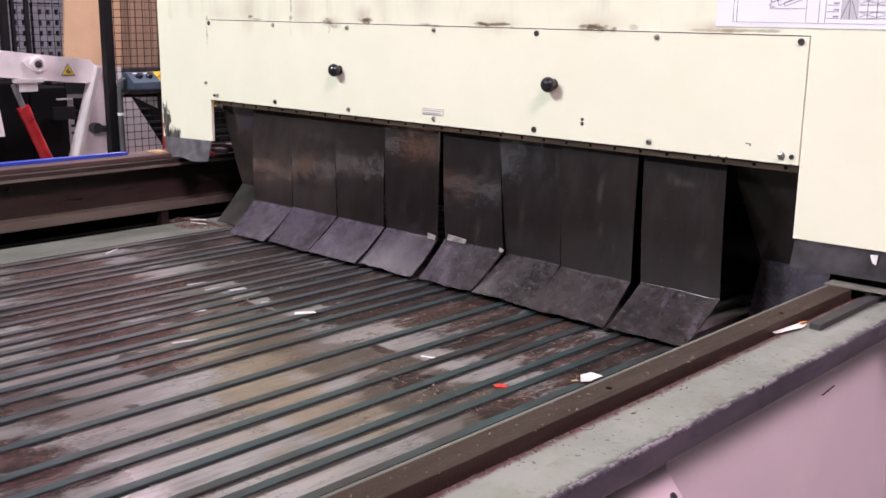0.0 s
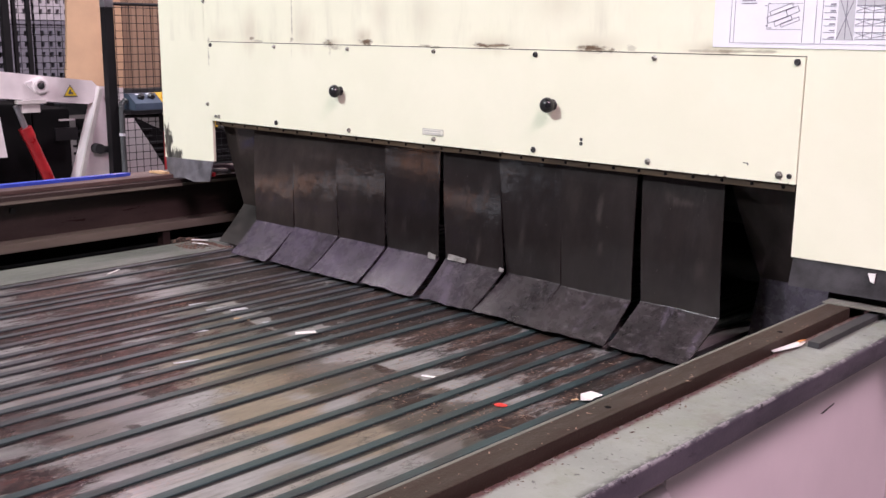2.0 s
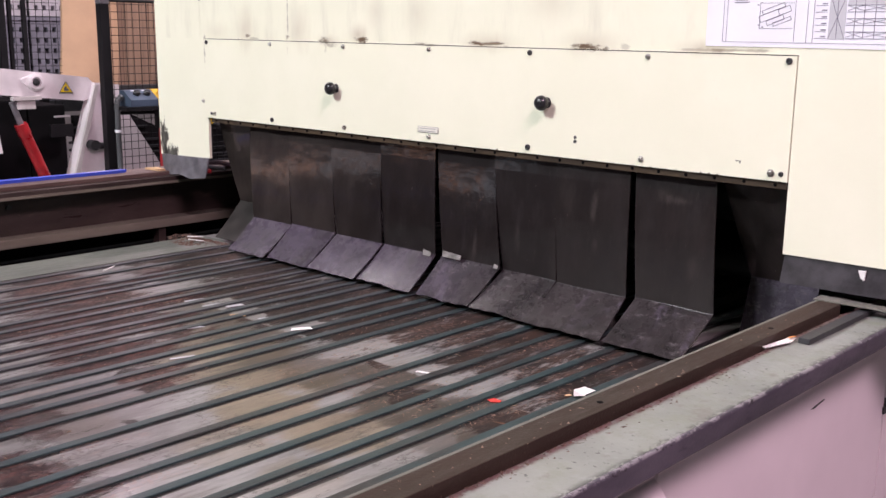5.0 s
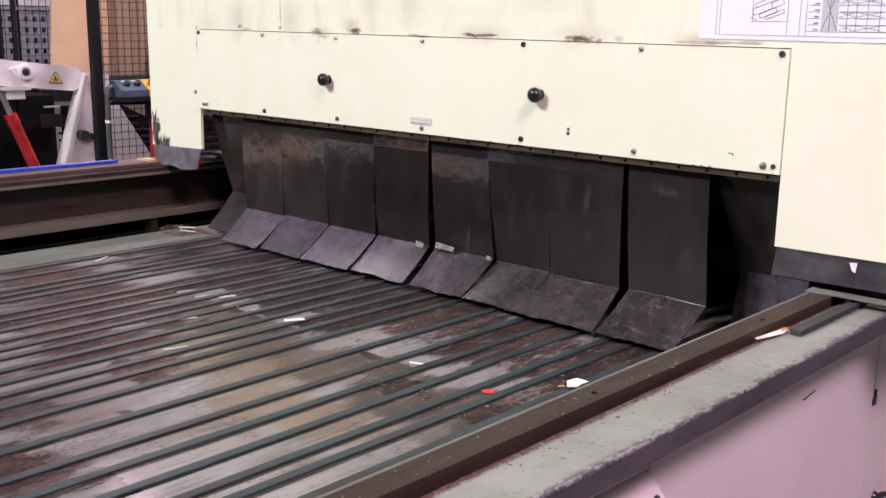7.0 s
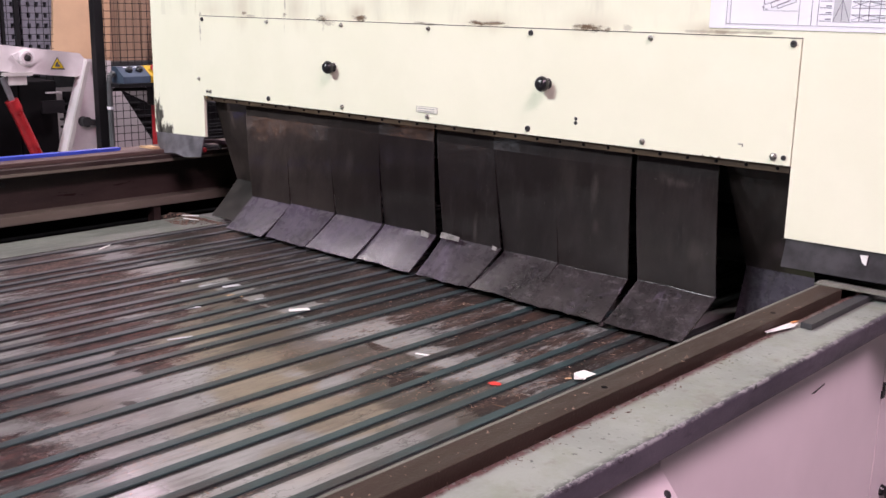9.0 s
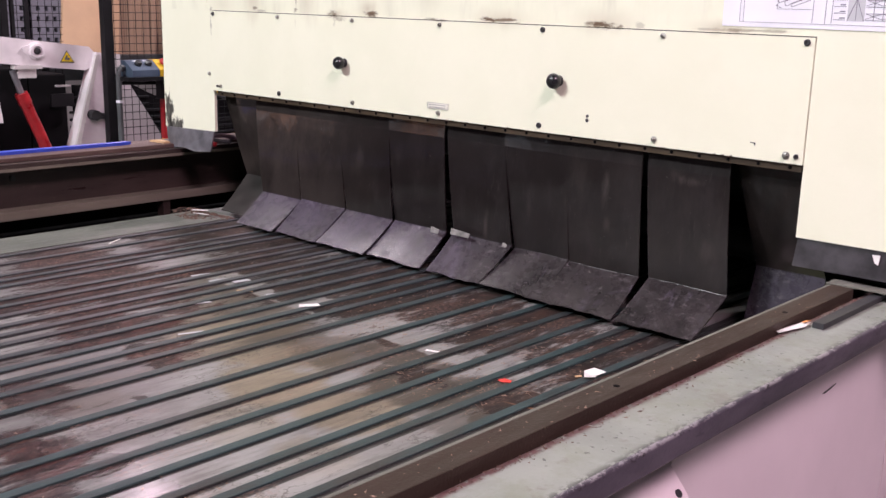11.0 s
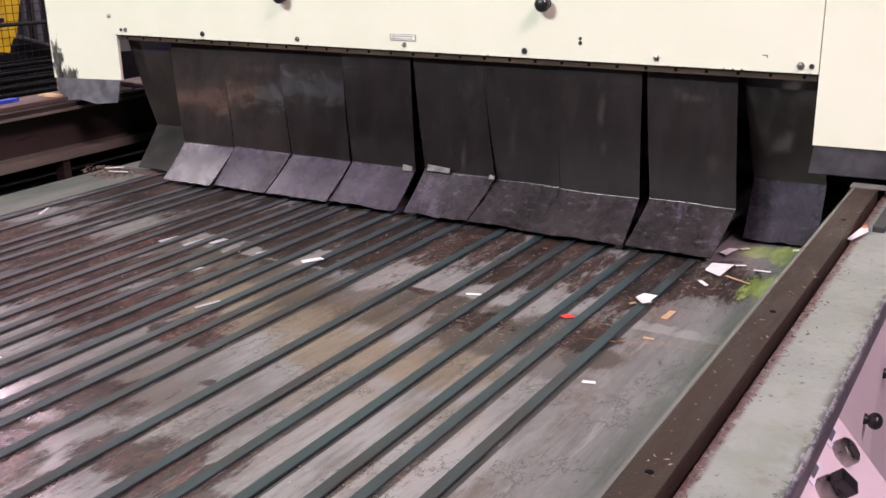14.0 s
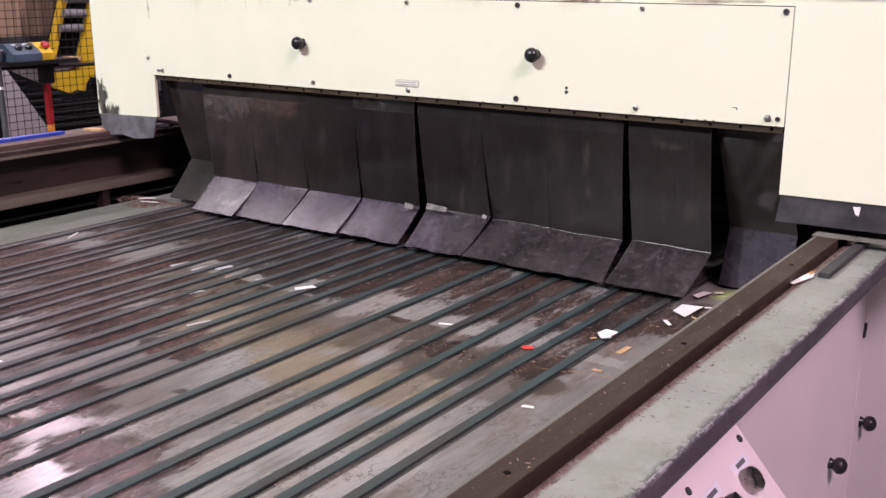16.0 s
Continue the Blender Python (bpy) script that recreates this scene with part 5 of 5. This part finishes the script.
def control_box():
    k = thing("control_box", "grey-blue control box with a yellow emergency stop end", "control box", (FX + 0.12, 1.65, 1.06))
    x0, x1 = FX + 0.03, FX + 0.17
    pts = [(x0, 1.515, 1.075), (x1, 1.515, 1.075), (x1, 1.515, 1.115), (x0 + 0.05, 1.515, 1.172), (x0, 1.515, 1.172)]
    body = part("box_body", prism(bmesh.new(), pts, (0, 0.186, 0)), TEAL, k)
    yb = part("stop_end", prism(bmesh.new(), [(x, 1.704, z) for x, _, z in pts], (0, 0.080, 0)), YELLOW, k, "yellow emergency stop housing")
    d = Vector((0.07, 0, -0.057)).normalized()
    nrm = Vector((-d.z, 0, d.x))
    turn = nrm.to_track_quat("Z", "Y").to_matrix().to_4x4()
    c = Vector((x0 + 0.085, 0, 1.1435))
    part("stop_button", lathe(bmesh.new(), ((0.010, 0), (0.010, 0.016), (0.026, 0.018), (0.027, 0.028), (0.018, 0.036)), Matrix.Translation(c + Vector((0, 1.754, 0))) @ turn, 18), REDPAINT, yb, "red mushroom button", True)
    for y in (1.582, 1.652):
        part("switch_knob", lathe(bmesh.new(), ((0.022, 0), (0.022, 0.02), (0.014, 0.03)), Matrix.Translation(c + Vector((0, y, 0))) @ turn, 14), BLACK, body)
        part("label_plate", prism(bmesh.new(), [c + Vector((0, y - 0.022, 0)) - d * 0.040 + nrm * 0.0005, c + Vector((0, y + 0.022, 0)) - d * 0.040 + nrm * 0.0005, c + Vector((0, y + 0.022, 0)) - d * 0.026 + nrm * 0.0005, c + Vector((0, y - 0.022, 0)) - d * 0.026 + nrm * 0.0005], nrm * 0.001), PAPER, body)
    part("tray", boxes((x0 - 0.03, x1 + 0.02, 1.47, 1.93, 1.052, 1.074)), FENCE, k)
    pts = [(FX + 0.08, 1.505, 1.125), (FX + 0.08, 1.545 - 0.06, 1.130)] + [(FX + 0.08, 1.485 - 0.035 * math.sin(a) + 0.02, 1.095 + 0.035 * math.cos(a)) for a in (radians(v) for v in range(10, 91, 20))] + [(FX + 0.075, 1.470, 0.9), (FX + 0.07, 1.474, 0.75), (FX + 0.07, 1.476, 0.5), (FX + 0.07, 1.48, 0.0)]
    single("cable_hose", tube(bmesh.new(), pts, 0.017, 10), GREYTUBE, "thick grey cable running down the fence post", "cable", smooth=True)
    part("cable_tie", rod(bmesh.new(), (FX + 0.075, 1.471, 0.915), (FX + 0.075, 1.471, 0.932), 0.021, 10), PAPER, control_tie(), "white cable tie")
    p = thing("red_post", "slim red post with an orange foot beside the fence", "post", (FX + 0.06, 1.782, 0.0))
    part("shaft", boxes((FX + 0.045, FX + 0.085, 1.768, 1.796, 0.6735, 0.927), bevel=0.003), REDPAINT, p)
    part("foot", boxes((FX + 0.045, FX + 0.085, 1.768, 1.796, 0.0, 0.673), bevel=0.003), plain("orange_paint", (0.7, 0.25, 0.03), 0.5), p, "orange lower part")
    part("top_bracket", boxes((FX + 0.03, FX + 0.10, 1.750, 1.820, 0.9275, 1.050), bevel=0.004), FENCE, p)


def control_tie():
    return thing("cable_clip", "white tie round the grey cable", "cable tie", (FX + 0.075, 1.471, 0.915))


def lift_frame():
    X = -3.42
    t = thing("lift_frame", "white-painted lifting frame with a red cylinder", "machine", (X, 1.1, 0.0))
    bar = part("arm", prism(bmesh.new(), [(X, 0.1, 1.40), (X, 0.1, 1.235), (X, 0.823, 1.158), (X, 1.36, 1.104), (X, 1.42, 1.13), (X, 1.425, 1.21), (X, 1.39, 1.247), (X, 0.823, 1.314)], (-0.16, 0, 0)), WHITEARM, t, "white sloping arm")
    m = pose(X, 1.052, 1.226, 0, 90)
    part("bearing", lathe(bmesh.new(), ((0.052, 0), (0.052, 0.012), (0.042, 0.016), (0.042, 0.03), (0.030, 0.032), (0.028, 0.02)), m, 20), WHITEARM, bar, "round bearing housing", True)
    part("bearing_lug", prism(bmesh.new(), [(X, 0.965, 1.245), (X, 0.985, 1.215), (X, 1.052, 1.170), (X, 1.120, 1.20), (X, 1.135, 1.23), (X, 1.052, 1.275)], (0.010, 0, 0)), WHITEARM, bar)
    part("shaft_end", lathe(bmesh.new(), ((0.020, 0.01), (0.020, 0.03), (0.012, 0.034)), m, 14), DARKSTEEL, bar, smooth=True)
    y, z, s = 1.244, 1.188, 0.046
    sign = part("warning_sign", prism(bmesh.new(), [(X + 0.001, y - s, z - s * 0.72), (X + 0.001, y + s, z - s * 0.80), (X + 0.001, y, z + s * 0.86)], (0.002, 0, 0)), INK, bar, "yellow and black triangular warning sign")
    s = 0.038
    part("sign_field", prism(bmesh.new(), [(X + 0.0032, y - s, z - s * 0.68), (X + 0.0032, y + s, z - s * 0.76), (X + 0.0032, y, z + s * 0.80)], (0.001, 0, 0)), SIGN, sign, "yellow field")
    part("sign_symbol", prism(bmesh.new(), [(X + 0.0044, y - 0.016, z - 0.018), (X + 0.0044, y + 0.014, z - 0.020), (X + 0.0044, y + 0.016, z - 0.008), (X + 0.0044, y + 0.004, z - 0.004), (X + 0.0044, y + 0.003, z + 0.012), (X + 0.0044, y - 0.006, z + 0.008), (X + 0.0044, y - 0.014, z - 0.004)], (0.001, 0, 0)), INK, sign, "dark symbol")
    leg = part("leg", prism(bmesh.new(), [(X + 0.04, 1.415, 1.215), (X + 0.04, 1.575, 1.20), (X + 0.04, 1.575, 0.0), (X + 0.04, 0.98, 0.0), (X + 0.04, 1.235, 0.636), (X + 0.04, 1.40, 1.15)], (-0.10, 0, 0)), WHITEARM, t, "white tapering leg")
    part("leg_edge", prism(bmesh.new(), [(X + 0.041, 1.405, 1.20), (X + 0.041, 1.430, 1.20), (X + 0.041, 1.262, 0.636), (X + 0.041, 1.01, 0.0), (X + 0.041, 0.98, 0.0), (X + 0.041, 1.235, 0.636)], (0.02, 0, 0)), WHITEBAR, leg)
    part("pin", rod(rod(bmesh.new(), (X + 0.02, 1.365, 0.835), (X + 0.10, 1.365, 0.835), 0.032, 14), (X + 0.07, 1.365, 0.835), (X + 0.07, 1.50, 0.815), 0.02, 10), DARKSTEEL, leg, "dark pivot pin")
    part("bolt", rod(bmesh.new(), (X + 0.04, 1.47, 1.165), (X + 0.052, 1.47, 1.165), 0.017, 6), ROLLER, leg)
    part("bracket", boxes((X - 0.02, X + 0.03, 0.905, 1.075, 1.123, 1.143), (X - 0.01, X + 0.02, 0.93, 1.04, 1.07, 1.123)), WHITEBAR, bar)
    part("piston_rod", rod(bmesh.new(), (X, 0.905, 1.115), (X, 0.955, 0.965), 0.018, 12), ROLLER, t, "grey piston rod", True)
    part("cylinder", rod(rod(bmesh.new(), (X, 0.950, 0.975), (X, 1.215, 0.30), 0.034, 16), (X, 0.947, 0.982), (X, 0.972, 0.92), 0.039, 16), REDPAINT, t, "red hydraulic cylinder", True)
    # near-black blocks added to keep the space behind the arm dark
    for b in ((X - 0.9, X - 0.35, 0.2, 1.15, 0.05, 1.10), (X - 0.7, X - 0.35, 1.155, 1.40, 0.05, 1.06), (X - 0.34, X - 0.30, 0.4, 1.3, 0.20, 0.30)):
        part("dark_block", boxes(b, bevel=0.01), DARK, t, "near-black block added to darken the space behind the arm")
    part("cross_tube", rod(bmesh.new(), (X - 0.25, 0.2, 0.62), (X - 0.25, 1.40, 0.50), 0.03, 12), ROLLER, t, smooth=True)
    part("pale_guard", boxes((X - 0.30, X - 0.28, 1.30, 1.40, 0.985, 0.995)), BOARD, t)
    part("dull_guard", boxes((X - 0.31, X - 0.29, 1.27, 1.42, 0.86, 0.94)), FENCE, t)
    part("white_guard", prism(bmesh.new(), [(X + 0.02, 0.40, 0.82), (X + 0.02, 0.815, 0.82), (X + 0.02, 0.780, 1.125), (X + 0.02, 0.40, 1.16)], (0.02, 0, 0)), WHITEARM, t, "white guard plate")


def ribbed_conveyor():
    X = -4.05
    c = thing("ribbed_conveyor", "black ribbed belt conveyor rising behind the fence", "conveyor", (X, 2.050, 0.0))
    part("belt_side", prism(bmesh.new(), [(X, 1.600, 0.0), (X, 1.600, 0.960), (X, 2.030, 0.950), (X, 2.150, 0.890), (X, 2.380, 0.790), (X, 2.520, 0.736), (X, 2.590, 0.760), (X, 2.660, 0.747), (X, 2.680, 0.800), (X, 2.710, 0.845), (X, 2.920, 0.770), (X, 3.450, 0.660), (X, 4.250, 0.620), (X, 4.250, 0.0)], (-0.05, 0, 0)), DARK, c)
    for i in range(17):
        z = 0.08 + i * 0.05
        part("rib", rod(bmesh.new(), (X + 0.004, 1.55, z), (X + 0.004, 3.4 if z < 0.70 else 2.42 if z < 0.80 else 2.15, z - 0.02), 0.009, 6), FENCE, c)
    part("pipe", rod(bmesh.new(), (X + 0.03, 2.70, 0.853), (X + 0.03, 3.25, 0.66), 0.014, 10), DARKSTEEL, c, smooth=True)
    X = -3.75
    bm = prism(bmesh.new(), [(X, 1.55, 1.10), (X, 1.765, 1.10), (X, 2.055, 0.64), (X, 2.46, 0.0), (X, 1.30, 0.0), (X, 1.30, 0.5), (X, 1.55, 0.8)], (-0.03, 0, 0))
    single("grey_board", bm, BOARD, "pale grey slanting board standing behind the mesh fence", "board")


def yellow_machine():
    X = -5.0
    t = thing("yellow_roller_frame", "yellow-painted slanting roller frame", "machine", (X, 3.305, 0.0))
    part("near_cheek", prism(bmesh.new(), [(X, 3.006, 0.803), (X, 3.024, 0.678), (X, 3.185, 0.614), (X, 3.345, 0.610), (X, 3.382, 0.706), (X, 3.417, 0.818), (X, 3.543, 1.241), (X, 3.810, 2.150), (X, 3.715, 2.150), (X, 3.392, 1.245), (X, 3.252, 0.852), (X, 3.225, 0.820), (X, 3.169, 0.807)], (-0.05, 0, 0)), YELLOW, t, "yellow cheek plate")
    part("far_rail", prism(bmesh.new(), [(X - 0.05, 3.018, 0.900), (X - 0.05, 3.080, 0.900), (X - 0.05, 3.485, 2.050), (X - 0.05, 3.420, 2.050)], (-0.05, 0, 0)), YELLOW, t, "yellow rail")
    part("cross_tray", boxes((X - 0.10, X + 0.02, 3.01, 3.265, 0.835, 0.895), bevel=0.005), plain("tray_maroon", (0.13, 0.05, 0.055), 0.5), t, "dark red tray")
    part("tray_top", boxes((X - 0.10, X + 0.025, 3.005, 3.27, 0.8955, 0.918)), CARD, t)
    for i in range(6):
        z = 1.15 + i * 0.115
        y = 3.075 + 0.352 * (z - 0.91)
        part("roller", rod(bmesh.new(), (X - 0.02, y - 0.03, z), (X - 0.02, y + 0.17, z - 0.005), 0.034, 14), ROLLER, t, smooth=True)
    part("dark_back", prism(bmesh.new(), [(X - 0.12, 3.035, 0.910), (X - 0.12, 3.315, 0.910), (X - 0.12, 3.755, 2.150), (X - 0.12, 3.475, 2.150)], (-0.02, 0, 0)), DARK, t)
    part("foot_frame", boxes((X - 0.3, X - 0.06, 3.0, 3.5, 0.0, 0.66)), DARK, t)
    d = thing("dark_column", "dark grey machine column with upright pipes", "machine", (X - 0.2, 3.8, 0.0))
    part("column", boxes((X - 0.5, X - 0.2, 3.52, 4.6, 0.0, 2.4)), plain("column_grey", (0.10, 0.095, 0.11), 0.5, vary=0.3), d)
    for y in (3.60, 3.70, 3.84, 3.93, 4.1):
        part("pipe", rod(bmesh.new(), (X - 0.16, y, 0.0), (X - 0.16, y, 2.4), 0.022, 8), DARKSTEEL, d)


def cardboard():
    X = -5.6
    bm = bmesh.new()
    rows = []
    for i in range(13):
        z = 1.07 + i * 0.095
        s = (z - 1.07) / 1.14
        y0, y1 = 2.255 + 0.12 * s ** 0.55, 2.775 + 0.04 * math.sin(s * 3.0)
        rows.append([(X + 0.10 * math.sin(math.pi * k / 6 * 0.9) - 0.05 * s, y0 + (y1 - y0) * k / 6, z) for k in range(7)])
    f = [[bm.verts.new(p) for p in r] for r in rows]
    b = [[bm.verts.new((p[0] - 0.03, p[1], p[2])) for p in r] for r in rows]
    for i in range(12):
        for k in range(6):
            bm.faces.new((f[i][k], f[i][k + 1], f[i + 1][k + 1], f[i + 1][k]))
            bm.faces.new((b[i][k + 1], b[i][k], b[i + 1][k], b[i + 1][k + 1]))
        bm.faces.new((f[i][0], f[i + 1][0], b[i + 1][0], b[i][0]))
        bm.faces.new((f[i][6], b[i][6], b[i + 1][6], f[i + 1][6]))
    for k in range(6):
        bm.faces.new((f[0][k], b[0][k], b[0][k + 1], f[0][k + 1]))
        bm.faces.new((f[-1][k], f[-1][k + 1], b[-1][k + 1], b[-1][k]))
    single("cardboard_sheet", bm, CARD, "tall tan cardboard sheet bowed under its own weight", "cardboard", smooth=True)
    pallet = thing("sheet_rack", "dark steel rack that carries the standing cardboard", "rack", (X - 0.3, 3.0, 0.0))
    part("rack_deck", boxes((X - 0.7, X + 0.15, 2.0, 4.4, 0.98, 1.07)), DARKSTEEL, pallet)
    for y in (2.1, 4.3):
        for x in (X - 0.6, X + 0.05):
            part("rack_leg", boxes((x - 0.03, x + 0.03, y - 0.03, y + 0.03, 0, 0.98)), DARKSTEEL, pallet)
    st = thing("cardboard_stack", "stack of brown corrugated sheets standing on edge", "cardboard", (X, 3.3, 1.071), "")
    rng = random.Random(3)
    y = 2.80
    while y < 4.2:
        w = rng.uniform(0.018, 0.045)
        h = 1.23 + rng.uniform(-0.02, 0.02)
        d = rng.uniform(-0.012, 0.012)
        bm = prism(bmesh.new(), [(X - 0.5, y, 1.071), (X + d, y, 1.071), (X + d - 0.03, y + 0.03, 1.071 + h), (X - 0.5, y + 0.03, 1.071 + h)], (0, w - 0.002, 0))
        part("corrugated_sheet", bm, CARDEDGE, st)
        y += w


def crates():
    X = -7.6
    for z0, mat, label, n in ((0.82, CRATE, "dark grey perforated plastic pallet crate", 0), (1.665, CRATELITE, "pale perforated plastic pallet crate stacked on another", 1)):
        for j in range(2):
            y0 = 1.75 + j * 1.22
            c = thing("pallet_crate", label, "crate", (X - 0.4, y0 + 0.6, z0), "pallet crates")
            part("crate_back", boxes((X - 0.75, X - 0.06, y0, y0 + 1.18, z0, z0 + 0.82)), DARK if not n else CRATE, c)
            wall = part("crate_wall", boxes((X - 0.06, X + 0.02, y0 - 0.01, y0 + 1.20, z0 + 0.80, z0 + 0.84)), mat, c)
            for i in range(14):
                y = y0 + i * 1.14 / 13
                part("upright_bar", boxes((X - 0.055, X, y, y + 0.05, z0, z0 + 0.80)), mat, wall)
            for i in range(8):
                z = z0 + i * 0.105
                part("cross_bar", boxes((X - 0.053, X + 0.002, y0, y0 + 1.19, z, z + 0.055)), mat, wall)
    r = thing("crate_rack", "low dark rack under the pallet crates", "rack", (X - 0.4, 2.9, 0.0))
    part("rack_deck", boxes((X - 0.8, X + 0.02, 1.7, 4.2, 0.70, 0.819)), DARKSTEEL, r)
    for y in (1.8, 4.1):
        part("rack_leg", boxes((X - 0.5, X - 0.4, y - 0.05, y + 0.05, 0, 0.70)), DARKSTEEL, r)


def bundle_pallet():
    """Low pallet of tan cardboard bundles, unseen, added on the floor to be mirrored in the flaps."""
    p = thing("bundle_pallet", "low pallet with flat tan bundles, added out of view for reflections", "pallet", (-5.4, -5.2, 0.0))
    for x in (-6.4, -5.4, -4.4):
        part("runner", boxes((x - 0.05, x + 0.05, -6.0, -4.4, 0.0, 0.11)), SCRAPTAN, p)
    part("deck", boxes((-6.5, -4.3, -6.0, -4.4, 0.111, 0.14)), SCRAPTAN, p)
    rng = random.Random(9)
    for i in range(4):
        for j in range(3):
            x, y, h = -6.4 + i * 0.53, -5.95 + j * 0.52, rng.uniform(0.16, 0.34)
            part("bundle", boxes((x, x + 0.48, y, y + 0.46, 0.141, 0.141 + h), bevel=0.006), (SCRAPTAN, CARD, SCRAPTAN, PAPER)[(i + j) % 4], p)


hall()
streak_panels()
bundle_pallet()
lights()
hood()
notice()
FLAP_OBJECTS = flaps()
feed_bed()
console()
beam()
scraps()
fence()
control_box()
lift_frame()
ribbed_conveyor()
yellow_machine()
cardboard()
crates()
motions()
